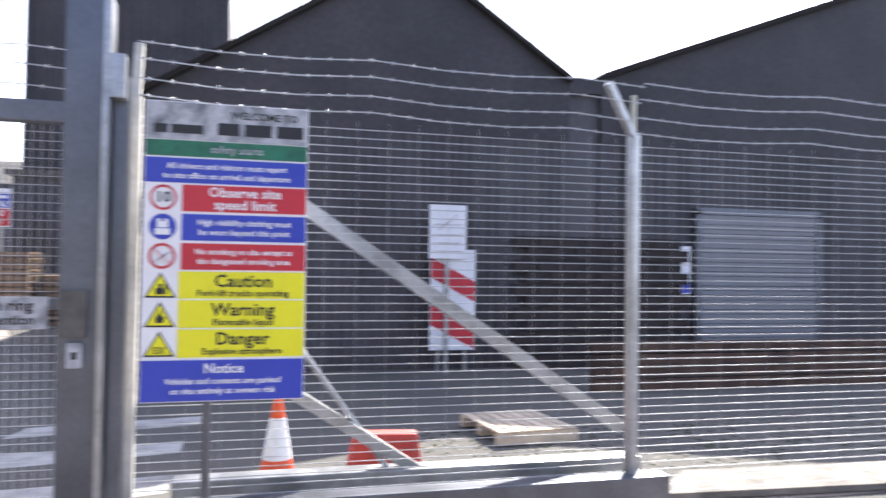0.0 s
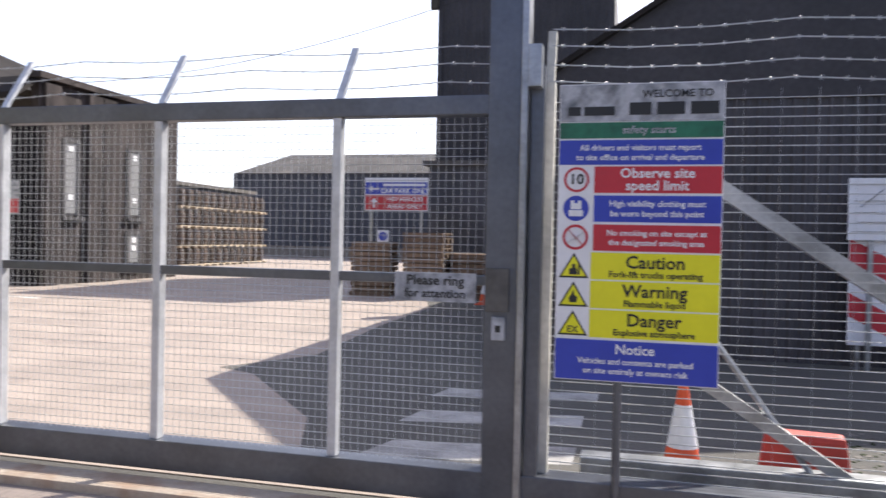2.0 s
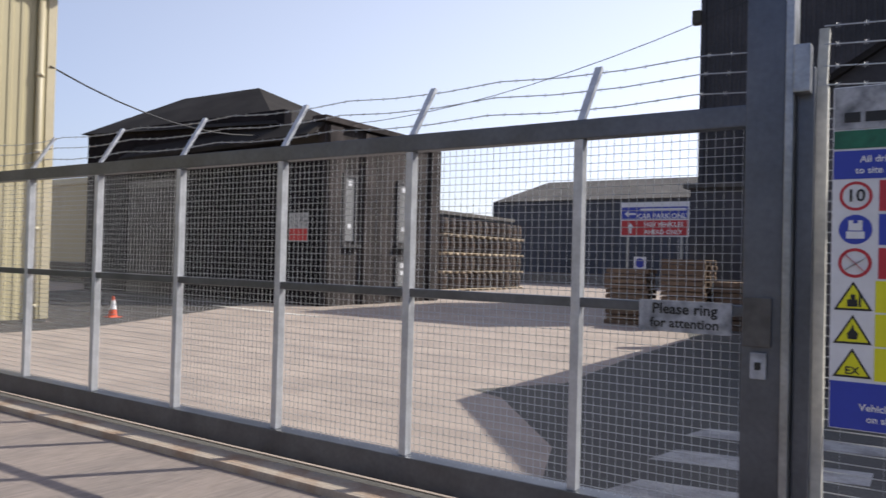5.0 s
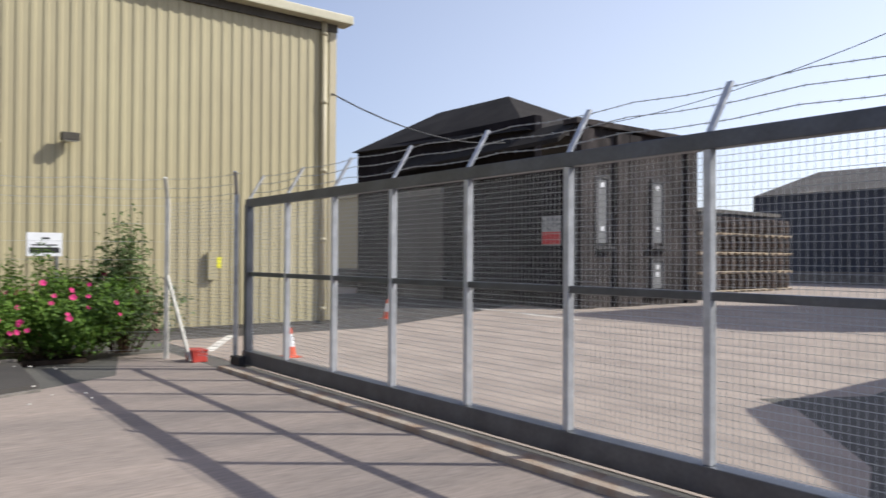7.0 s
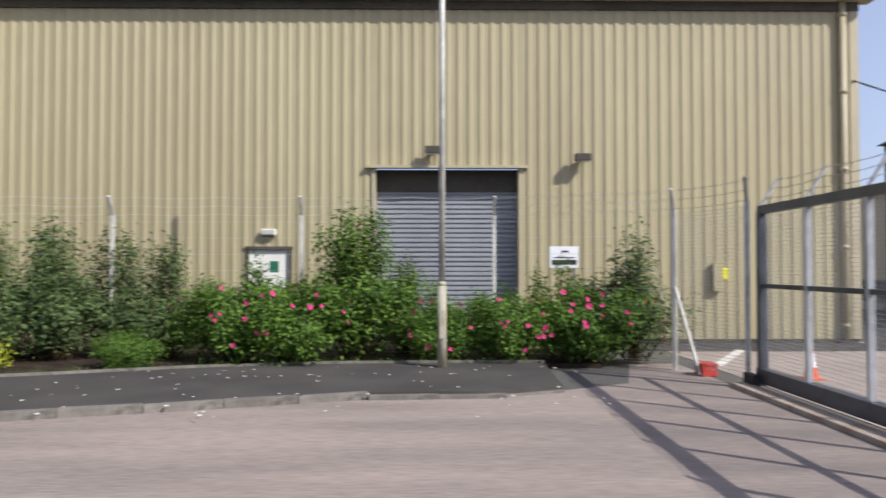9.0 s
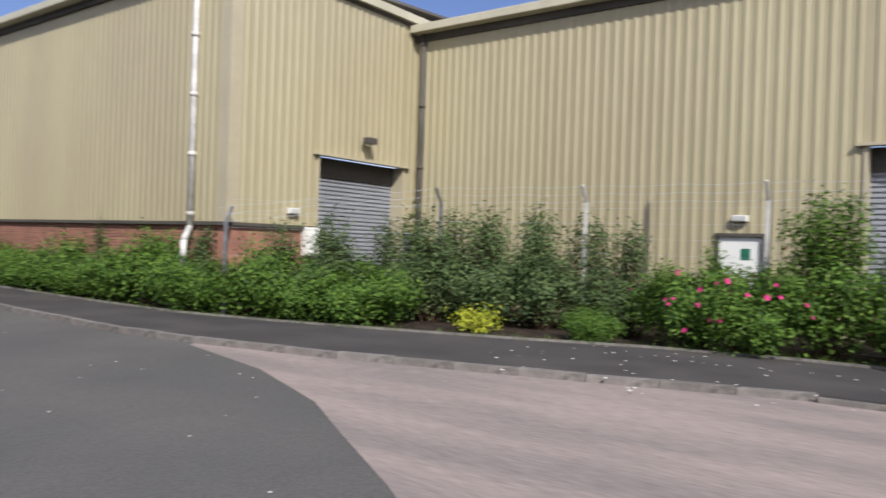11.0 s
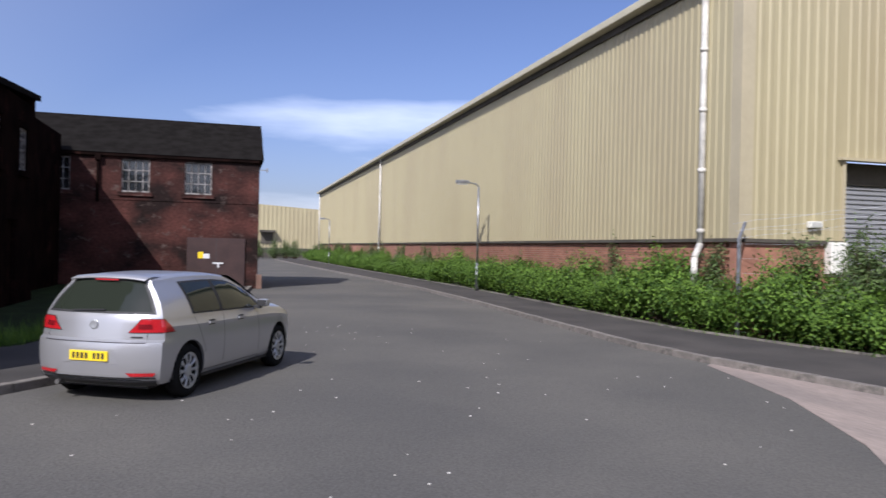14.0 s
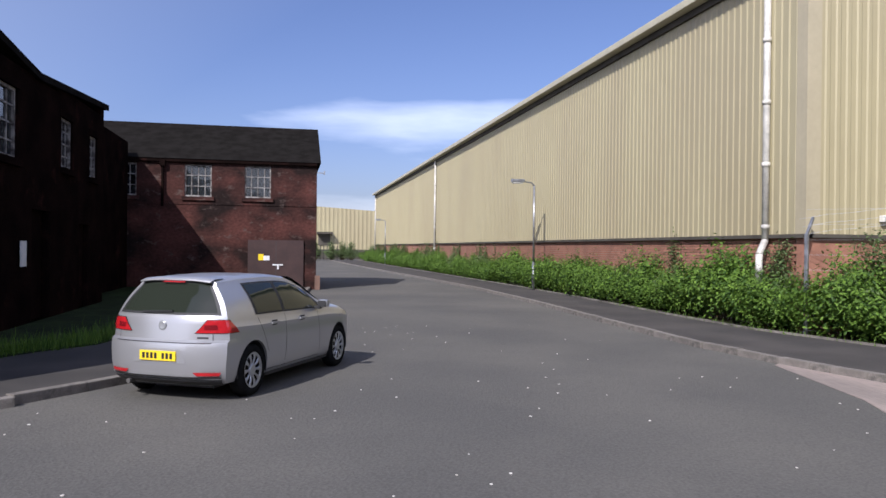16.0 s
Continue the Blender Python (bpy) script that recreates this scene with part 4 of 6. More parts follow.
for y, z in TOPS:
    ring = [bm.verts.new(q) for q in ((LB - 0.1, y, z - 0.15), (LB - 0.1, y, z), (12.0, y, z + 0.5), (12.0, y, z + 0.35))]
    if prev:
        for i in range(4):
            bm.faces.new((prev[i], prev[(i + 1) % 4], ring[(i + 1) % 4], ring[i]))
    else:
        bm.faces.new(ring[::-1])
    prev = ring
bm.faces.new(prev)
part("coping", bm, SLATE, lb)
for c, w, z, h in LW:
    brick_window(lb, pose(LB, c, z, 0, 0, 90), w, h, 3, 4, SOOT_SHADE)
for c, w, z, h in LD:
    d = part("door", boxes((LB + 0.15, LB + 0.22, c - w / 2, c + w / 2, z, z + h)), SOOT_SHADE, lb)
    part("door_frame", boxes((LB + 0.02, LB + 0.14, c - w / 2, c - w / 2 + 0.07, z, z + h), (LB + 0.02, LB + 0.14, c + w / 2 - 0.07, c + w / 2, z, z + h)), SOOT_SHADE, d)
ln = thing("wall_notice", "small pale notice on the shaded mill wall", "sign", at=(LB - 0.03, -15.6, 1.5))
part("panel", boxes((-0.02, 0.0, -0.16, 0.16, -0.25, 0.25)), S_WHITE, ln)

FAR_GREEN = []
fb = thing("distant_warehouse", "distant pale beige warehouse at the road's end", "building")
bm = bmesh.new()
ribbed(bm, (-13.5, -108, 0), (1, 0, 0), (0, 1, 0), 30, 1.4, 7.2, 0.6, 0.05, ztop=lambda s: 7.0 + s * 0.06)
part("wall", bm, CLAD, fb)
part("dark_base", boxes((-13.5, 16.5, -108.05, -107.9, 0, 1.4)), DARKMETAL_SHADE, fb)
for gx in (-8.4, -7.2, -5.8, -3.6, -2.2, -1.0):
    FAR_GREEN.append((gx, -98.5 + 0.3 * math.sin(gx * 3)))
part("canopy", boxes((-6.4, -4.2, -107.9, -106.6, 3.6, 3.9)), DARKMETAL_SHADE, fb)
for i in range(24):
    part("fence_rail", boxes((-8.5 + i * 0.45, -8.38 + i * 0.45, -100.05, -100.0, 0, 1.9)), BLACKCLAD, fb)
part("loading_bay", boxes((-6.1, -4.4, -107.85, -107.8, 2.0, 3.6)), DARKMETAL_SHADE, fb)
# ---- sliding gate ----
GT = 4.35
gate = thing("sliding_gate", "long grey steel sliding gate with mesh bays and barbed wire, closed", "gate")
GX = [-1.55 - 1.3 * i for i in range(8)]
part("top_rail", bevelled(boxes((GX[-1] - 0.05, -0.56, GT - 0.04, GT + 0.06, 2.46, 2.58)), 0.008), GREYSTEEL, gate)
part("middle_rail", bevelled(boxes((GX[-1], -0.56, GT - 0.025, GT + 0.035, 1.42, 1.48)), 0.006), GREYSTEEL, gate)
part("bottom_beam", bevelled(boxes((GX[-1] - 0.08, 3.25, GT - 0.06, GT + 0.1, 0.09, 0.29)), 0.01), GREYSTEEL, gate)
up = boxes((-0.03, 0.03, -0.03, 0.04, 0.29, 2.46))
upme = part("upright", bevelled(up, 0.006), UPRIGHT, gate)
upme.matrix_basis = pose(GX[0], GT, 0)
for x in GX[1:-1]:
    o = new("upright", upme.data)
    o.parent = gate
    o.matrix_basis = pose(x, GT, 0)
part("end_upright", bevelled(boxes((GX[-1] - 0.06, GX[-1] + 0.05, GT - 0.05, GT + 0.07, 0.05, 2.5)), 0.008), GREYSTEEL, gate)


def mesh_panel(bm, x0, x1, z0, z1, y, px=0.05, pz=0.05, rx=0.0013, rz=0.0017):
    z = z0 + pz / 2
    while z < z1:
        bar(bm, (x0, y, z), (x1, y, z), rz * 2, rz * 2)
        z += pz
    x = x0 + px / 2
    while x < x1:
        bar(bm, (x, y - 0.003, z0), (x, y - 0.003, z1), rx * 2, rx * 2)
        x += px


edges = [-0.56] + GX
for a, b in zip(edges[1:], edges):
    bm = bmesh.new()
    mesh_panel(bm, a + 0.03, b - 0.03, 0.29, 2.46, GT + 0.045)
    part("mesh_panel", bm, WIRE, gate)
armbm = bmesh.new()
bar(armbm, (0, 0, 2.57), (0.02, 0.235, 2.96), 0.05, 0.025)
arm = part("barb_arm", armbm, UPRIGHT, gate)
arm.matrix_basis = pose(GX[0], GT, 0)
for x in GX[1:]:
    o = new("barb_arm", arm.data)
    o.parent = gate
    o.matrix_basis = pose(x, GT, 0)


def barbed(bm, a, b, r=0.003, sag=0.03, step=0.13):
    a, b = Vector(a), Vector(b)
    n = max(2, int((b - a).length / 0.45))
    pts = [a.lerp(b, i / n) - Vector((0, 0, sag * math.sin(math.pi * (i % 3) / 3))) for i in range(n + 1)]
    for p, q in zip(pts, pts[1:]):
        bar(bm, p, q, r * 2, r * 2)
    way = (b - a).normalized()
    s = step / 2
    L = (b - a).length
    while s < L:
        i = min(n - 1, int(s / L * n))
        p = pts[i].lerp(pts[i + 1], s / L * n - i)
        for d in (Vector((0.008, 0.006, 0.014)), Vector((-0.008, 0.006, 0.013))):
            bar(bm, p - d, p + d, 0.0025, 0.0025)
        s += step


for k in (0.3, 0.65, 0.98):
    bm = bmesh.new()
    barbed(bm, (GX[-1], GT + 0.235 * k, 2.57 + 0.39 * k), (-0.4, GT + 0.235 * k, 2.57 + 0.39 * k))
    part("barbed_wire", bm, WIRE, gate)
part("wheel_box", bevelled(boxes((GX[-1] - 0.28, GX[-1] + 0.05, GT - 0.16, GT - 0.05, 0.02, 0.2)), 0.01), BLACKPLASTIC, gate)
bm = bmesh.new()
bar(bm, (-0.1, GT + 0.55, 2.68), (3.2, GT + 0.55, 0.49), 0.07, 0.1)
part("tail_brace", bm, STEEL, gate, "diagonal galvanised tail brace")
bm = bmesh.new()
bar(bm, (0.1, GT + 0.5, 1.25), (1.72, GT + 0.5, 0.2), 0.06, 0.08)
part("tail_brace_short", bm, STEEL, gate)
bm = bmesh.new()
tube(bm, (0.55, GT + 0.52, 1.46), (1.5, GT + 0.52, 0.16), 0.02, 8)
part("tie_rod", bm, STEEL, gate)
part("tail_beam", bevelled(boxes((0.0, 3.3, GT + 0.42, GT + 0.6, 0.14, 0.3)), 0.01), STEEL, gate)
ring = thing("gate_notice", "weathered white notice reading please ring for attention", "sign", at=(-0.88, GT - 0.03, 1.4))
part("panel", bevelled(boxes((-0.26, 0.26, -0.012, 0.0, -0.09, 0.09)), 0.003), S_GREY, ring)
written("lettering", "Please ring", 0.085, S_BLACK, ring, pose(0, -0.014, 0.04, 90))
written("lettering", "for attention", 0.075, S_BLACK, ring, pose(0, -0.014, -0.04, 90))
tagged(part("gate_track", bevelled(boxes((-10.9, 3.4, 3.98, 4.24, -0.02, 0.06)), 0.012), TRACK), "rusty edged concrete gate track", "kerb", kind="structure")

post = thing("gate_post", "tall square steel gate post with lock and call box", "post", at=(-0.46, 4.36, 0))
part("column", bevelled(boxes((-0.1, 0.1, -0.1, 0.1, 0, 3.2)), 0.01), GREYSTEEL, post)
part("guide_strip", bevelled(boxes((0.1, 0.14, -0.13, 0.05, 0, 3.18)), 0.006), STEEL, post)
part("second_column", bevelled(boxes((0.15, 0.23, -0.06, 0.06, 0, 2.75)), 0.008), GREYSTEEL, post)
part("lock_plate", bevelled(boxes((-0.09, 0.05, -0.125, -0.1, 1.27, 1.53)), 0.005), HOOP, post, "dark rusty lock plate")
part("call_box", bevelled(boxes((-0.05, 0.03, -0.13, -0.1, 1.1, 1.24)), 0.008), S_GREY, post, "pale grey call box")
part("call_button", boxes((-0.025, 0.005, -0.135, -0.13, 1.15, 1.19)), S_BLACK, post)
part("roller_bracket", bevelled(boxes((0.14, 0.22, -0.15, -0.05, 2.6, 2.85)), 0.008), STEEL, post)


# ---- fences ----
def fence_post(at, turn, height=2.65, lean=0.22, mat=None, brace=None):
    t = thing("fence_post", "galvanised steel fence post with cranked barbed wire arm", "fence post", "fence posts", at=at, turn=turn)
    bm = bmesh.new()
    bar(bm, (0, 0, -0.05), (0, 0, height), 0.068, 0.068)
    part("post", bevelled(bm, 0.006), mat or STEEL, t)
    bm = bmesh.new()
    bar(bm, (0, 0, height - 0.02), (0, -lean, height + 0.33), 0.05, 0.05)
    part("arm", bm, mat or STEEL, t)
    if brace:
        bm = bmesh.new()
        bar(bm, (0, 0, 1.4), (brace[0], brace[1], 0.0), 0.04, 0.04)
        part("stay", bm, mat or STEEL, t)
    return t


FR = 4.42
fence_post((-0.21, FR, 0), 0, 2.66, -0.1, LIGHTPOLE)
fence_post((3.02, FR, 0), -72, 2.62, 0.25)
fence_post((6.3, FR - 0.1, 0), 0, 2.62, 0.25)
fence_post((9.6, FR - 0.2, 0), 0, 2.62, 0.25)
fr = thing("mesh_fence", "welded wire mesh fence with barbed strands beside the gate", "fence")
for a, b in ((-0.2, 3.0), (3.04, 6.28), (6.32, 9.6)):
    bm = bmesh.new()
    mesh_panel(bm, a, b, 0.1, 2.6, FR + 0.03, 0.2, 0.055, 0.0007, 0.0025)
    part("mesh_panel", bm, WIRE, fr)
for k in (0.05, 0.35, 0.7, 1.0):
    bm = bmesh.new()
    y = FR - 0.18 * k
    barbed(bm, (-0.2, FR - 0.02, 2.65 + 0.33 * k), (3.0, y, 2.62 + 0.32 * k))
    barbed(bm, (3.0, y, 2.62 + 0.32 * k), (9.6, y - 0.2, 2.62 + 0.32 * k))
    part("barbed_wire", bm, WIRE, fr)
REAR = [(-11.0, 4.3), (-12.6, 3.75), (-14.0, 0.85), (-14.0, -2.72), (-14.0, -6.2), (-13.6, -9.6), (-10.15, -12.75)]
for n, (x, y) in enumerate(REAR):
    fence_post((x, y, 0.02), -60 if n == 6 else 90 if n > 1 else 60, 2.66 if n != 6 else 2.05, 0.2 if n != 6 else 0.3, LIGHTPOLE if n in (1, 2, 3, 4) else STEEL, (0.5, -0.55) if n == 1 else None)
rf = thing("boundary_fence", "thin wire mesh boundary fence with barbed strands behind the shrubs", "fence")
for n, ((xa, ya), (xb, yb)) in enumerate(zip(REAR, REAR[1:])):
    bm = bmesh.new()
    for z in (np.arange(0.12, 2.6, 0.055) if n == 0 else np.arange(0.15, 2.7, 0.3)):
        bar(bm, (xa, ya, z), (xb, yb, z), 0.004, 0.004)
    if n == 0:
        for s in np.arange(0.02, 1.0, 0.03):
            x, y = xa + (xb - xa) * s, ya + (yb - ya) * s
            bar(bm, (x, y, 0.1), (x, y, 2.6), 0.0025, 0.0025)
    part("mesh_panel", bm, WIRE, rf)
    bm = bmesh.new()
    for k in (0.1, 0.55, 1.0):
        barbed(bm, (xa + 0.17 * k, ya, 2.66 + 0.33 * k), (xb + 0.17 * k, yb, (2.66 if n != 5 else 2.05) + 0.33 * k), 0.0028)
    part("barbed_wire", bm, WIRE, rf)

# ---- safety board ----
board = thing("safety_board", "tall blue, red and yellow safety board on the fence", "sign", at=(0.32, 4.2, 0))
part("panel", bevelled(boxes((-0.45, 0.45, 0.0, 0.02, 0.905, 2.6)), 0.004), S_WHITE, board)
sp = bmesh.new()
tube(sp, (-0.09, 0.06, 0), (-0.09, 0.06, 2.5), 0.025, 10)
part("support", sp, GREYSTEEL, board)
FIELDS = [("header_field", -0.445, 0.445, 2.385, 2.595, S_GREY), ("green_field", -0.445, 0.445, 2.29, 2.38, S_GREEN), ("blue_field", -0.445, 0.445, 2.14, 2.28, S_BLUE),
          ("red_field", -0.245, 0.445, 1.98, 2.13, S_RED), ("blue_field", -0.245, 0.445, 1.815, 1.965, S_BLUE), ("red_field", -0.245, 0.445, 1.65, 1.8, S_RED),
          ("yellow_field", -0.255, 0.445, 1.487, 1.64, S_YEL), ("yellow_field", -0.255, 0.445, 1.322, 1.478, S_YEL), ("yellow_field", -0.255, 0.445, 1.155, 1.313, S_YEL),
          ("blue_field", -0.445, 0.445, 0.91, 1.14, S_BLUE)]
for name, x0, x1, z0, z1, m in FIELDS:
    part(name, boxes((x0, x1, -0.003, 0.0, z0, z1)), m, board)
for text, size, x, z, m in (("safety starts", 0.06, 0.05, 2.335, S_GREY), ("All drivers and visitors must report", 0.046, 0.0, 2.235, S_WHITE), ("to site office on arrival and departure", 0.046, 0.0, 2.18, S_WHITE),
                            ("Observe site", 0.078, 0.1, 2.09, S_WHITE), ("speed limit", 0.078, 0.1, 2.02, S_WHITE),
                            ("High visibility clothing must", 0.047, 0.1, 1.918, S_WHITE), ("be worn beyond this point", 0.047, 0.1, 1.862, S_WHITE),
                            ("No smoking on site except at", 0.045, 0.1, 1.752, S_WHITE), ("the designated smoking area", 0.045, 0.1, 1.698, S_WHITE),
                            ("Caution", 0.1, 0.1, 1.585, S_BLACK), ("Fork-lift trucks operating", 0.05, 0.1, 1.517, S_BLACK),
                            ("Warning", 0.1, 0.1, 1.422, S_BLACK), ("Flammable liquid", 0.05, 0.1, 1.352, S_BLACK),
                            ("Danger", 0.1, 0.1, 1.257, S_BLACK), ("Explosive atmosphere", 0.05, 0.1, 1.187, S_BLACK),
                            ("Notice", 0.078, 0.0, 1.09, S_WHITE), ("Vehicles and contents are parked", 0.047, 0.0, 1.02, S_WHITE), ("on site entirely at owners risk", 0.047, 0.0, 0.965, S_WHITE)):
    written("lettering", text, size, m, board, pose(x, -0.005, z, 90))
written("lettering", "WELCOME TO", 0.058, S_BLACK, board, pose(0.2, -0.005, 2.535, 90))
bars = bmesh.new()
for x0, x1, z0, z1 in ((-0.4, -0.33, 2.42, 2.47), (-0.31, -0.14, 2.42, 2.47), (-0.06, 0.06, 2.42, 2.49), (0.09, 0.24, 2.42, 2.49), (0.27, 0.42, 2.42, 2.49)):
    box(bars, x0, x1, -0.005, -0.003, z0, z1)
part("faded_lettering", bars, S_BLACK, board)


def disc(name, x, z, r, m, y, hole=0.0):
    bm = bmesh.new()
    ro = [bm.verts.new((x + r * math.cos(i * math.pi / 16), y, z + r * math.sin(i * math.pi / 16))) for i in range(32)]
    if hole:
        ri = [bm.verts.new((x + hole * math.cos(i * math.pi / 16), y, z + hole * math.sin(i * math.pi / 16))) for i in range(32)]
        for i in range(32):
            bm.faces.new((ro[i], ro[(i + 1) % 32], ri[(i + 1) % 32], ri[i]))
    else:
        bm.faces.new(ro)
    return part(name, bm, m, board)


def tri(name, x, z, s, m, y):
    bm = bmesh.new()
    bm.faces.new([bm.verts.new((x - s, y, z - s * 0.75)), bm.verts.new((x + s, y, z - s * 0.75)), bm.verts.new((x, y, z + s * 0.95))])
    return part(name, bm, m, board)


disc("speed_ring", -0.345, 2.055, 0.072, S_RED, -0.002, 0.058)
written("lettering", "10", 0.085, S_BLACK, board, pose(-0.345, -0.004, 2.055, 90))
disc("blue_disc", -0.345, 1.89, 0.073, S_BLUE, -0.002)
part("vest_symbol", boxes((-0.385, -0.305, -0.005, -0.003, 1.845, 1.88), (-0.375, -0.355, -0.005, -0.003, 1.885, 1.935), (-0.335, -0.315, -0.005, -0.003, 1.885, 1.935), (-0.355, -0.335, -0.005, -0.003, 1.885, 1.92)), S_WHITE, board)
disc("no_smoking_ring", -0.345, 1.725, 0.073, S_RED, -0.002, 0.058)
bm = bmesh.new()
bar(bm, (-0.39, -0.004, 1.77), (-0.30, -0.004, 1.68), 0.014, 0.002)
part("no_smoking_bar", bm, S_RED, board)
bm = bmesh.new()
bar(bm, (-0.39, -0.003, 1.69), (-0.30, -0.003, 1.75), 0.014, 0.001)
part("cigarette_symbol", bm, S_BLACK, board)
for z, inner in ((1.555, "truck"), (1.39, "flame"), (1.225, "ex")):
    tri("warning_edge", -0.35, z, 0.085, S_BLACK, -0.002)
    tri("warning_triangle", -0.35, z - 0.002, 0.068, S_YEL, -0.003)
    if inner == "ex":
        written("lettering", "EX", 0.052, S_BLACK, board, pose(-0.35, -0.005, z - 0.03, 90))
    elif inner == "truck":
        part("truck_symbol", boxes((-0.375, -0.33, -0.005, -0.004, z - 0.045, z - 0.01), (-0.325, -0.315, -0.005, -0.004, z - 0.045, z + 0.02), (-0.36, -0.34, -0.005, -0.004, z - 0.01, z + 0.015)), S_BLACK, board)
    else:
        bm = bmesh.new()
        bm.faces.new([bm.verts.new((-0.35 + dx, -0.005, z + dz)) for dx, dz in ((-0.02, -0.04), (0.02, -0.04), (0.026, -0.01), (0.008, 0.005), (0.002, 0.035), (-0.01, 0.005), (-0.024, -0.012))])
        part("flame_symbol", bm, S_BLACK, board)


# ---- plants ----
def bush(name, label, seed, leaves, leaf, size, radius, height, shoots=0, flowers=0, group="shrubs", peak=0.6):
    """Twigs from the ground, leaves gathered in clumps over an uneven crown."""
    rnd = random.Random(seed)
    t = thing(name, label, "shrub", group)
    tw, lf, fl = bmesh.new(), bmesh.new(), bmesh.new()
    ends = []
    for i in range(30 + shoots):
        a, k = rnd.uniform(0, 6.283), math.sqrt(rnd.random())
        tall = i >= 30
        h = height * (rnd.uniform(0.95, 1.4) if tall else rnd.uniform(0.5, 1.0) * (1.05 - 0.35 * k * k))
        k *= peak if tall else 1.0
        tip = Vector((radius * k * math.cos(a), radius * k * math.sin(a), h))
        base = Vector((tip.x * 0.25, tip.y * 0.25, 0))
        mid = base.lerp(tip, 0.55) + Vector((rnd.uniform(-0.1, 0.1), rnd.uniform(-0.1, 0.1), 0.05))
        tube(tw, base, mid, 0.011, 4, 0.008)
        tube(tw, mid, tip, 0.008, 4, 0.003)
        ends += [(tip, 0.17 if tall else 0.24, tall)] + [(mid.lerp(tip, q), 0.2 if tall else 0.26, tall) for q in (0.35, 0.7)] + ([(base.lerp(mid, 0.75), 0.28, tall)] if not tall else [])
    verts, faces = [], []
    for n in range(leaves):
        c, spread, tall = ends[n % len(ends)]
        p = c + Vector((rnd.gauss(0, spread * 0.6), rnd.gauss(0, spread * 0.6), rnd.gauss(0, spread * (0.8 if tall else 0.5))))
        if p.z < 0.04:
            continue
        s = size * rnd.uniform(0.6, 1.25)
        out = Vector((p.x, p.y, 0.4 * height)).normalized()
        q = (out * 0.7 + Vector((rnd.gauss(0, 0.5), rnd.gauss(0, 0.5), rnd.gauss(0.5, 0.5)))).to_track_quat("Z", "Y") @ Euler((0, 0, rnd.uniform(0, 6.28))).to_quaternion()
        o = len(verts)
        for v in ((-s, 0, 0), (0, -s * 0.5, s * 0.18), (s, 0, 0), (0, s * 0.5, s * 0.18)):
            verts.append(p + q @ Vector(v))
        faces += [(o, o + 1, o + 2), (o, o + 2, o + 3)]
    part("twig", tw, TWIG, t)
    me = bpy.data.meshes.new("foliage")
    me.from_pydata([tuple(v) for v in verts], [], faces)
    me.materials.append(leaf)
    o = new("foliage", me)
    o.parent = t
    o["kind"] = "stuff"
    if flowers:
        for n in range(flowers):
            a, k = rnd.uniform(0, 6.283), rnd.uniform(-0.1, 1.15)
            p = Vector((1.3 * radius * math.cos(k) * math.cos(a), 1.3 * radius * math.cos(k) * math.sin(a), height * (0.3 + 0.75 * math.sin(k))))
            face = Vector((p.x + rnd.gauss(0, 0.3), p.y + rnd.gauss(0, 0.3), 0.5)).to_track_quat("Z", "Y")
            grown = rnd.uniform(0.5, 1.0)
            for k in range(5):
                a = k * 1.257 + 0.3 * rnd.random()
                d = Vector((math.cos(a), math.sin(a), 0.35)) * 0.062 * grown
                e = Vector((-math.sin(a), math.cos(a), 0)) * 0.037 * grown
                vs = [fl.verts.new(p + face @ c) for c in (Vector(), d * 0.7 - e, d * 1.1, d * 0.7 + e)]
                fl.faces.new(vs)
        b = part("blossom", fl, PETAL, t, "bright pink rose blossoms")
        b["kind"] = "stuff"
    else:
        fl.free()
    return t


ROSE = [bush("rose_bush", "leafy green rose bush with pink blossoms in the bed", 10 + i, 13000, LEAF, 0.046, 1.05, 1.42, 1, 32) for i in range(3)]
GREEN = [bush("shrub", "dense bright green shrub along the footway", 20 + i, 10500, LEAF, 0.043, 1.0, 1.2, 0, 0) for i in range(3)]
OLIVE = [bush("shrub", "upright olive green shrub with thin shoots", 30 + i, 5200, LEAF_OLIVE, 0.042, 0.8, 1.35, 14, 0, peak=0.4) for i in range(3)]
GOLD = bush("yellow_shrub", "small yellow-leaved shrub on bare soil", 41, 700, LEAF_YELLOW, 0.045, 0.35, 0.4, 0, 0)
TALL = bush("shrub", "tall bright green shrub rising above the roses", 51, 13000, LEAF, 0.047, 1.0, 1.85, 16, 4)


def settle(kinds, used, x, y, scale, turn, zs=1.0):
    k = kinds[used % len(kinds)]
    m = pose(x, y, 0.06, 0, 0, turn) @ Matrix.Diagonal((scale, scale, scale * zs, 1))
    if used < len(kinds) and not k.get("placed"):
        k["placed"] = 1
        k.matrix_world = m
    else:
        k0 = k.scale.copy()
        k.scale = (1, 1, 1)
        copy_thing(k, m)
        k.scale = k0


count = {"r": 0, "g": 0, "o": 0}
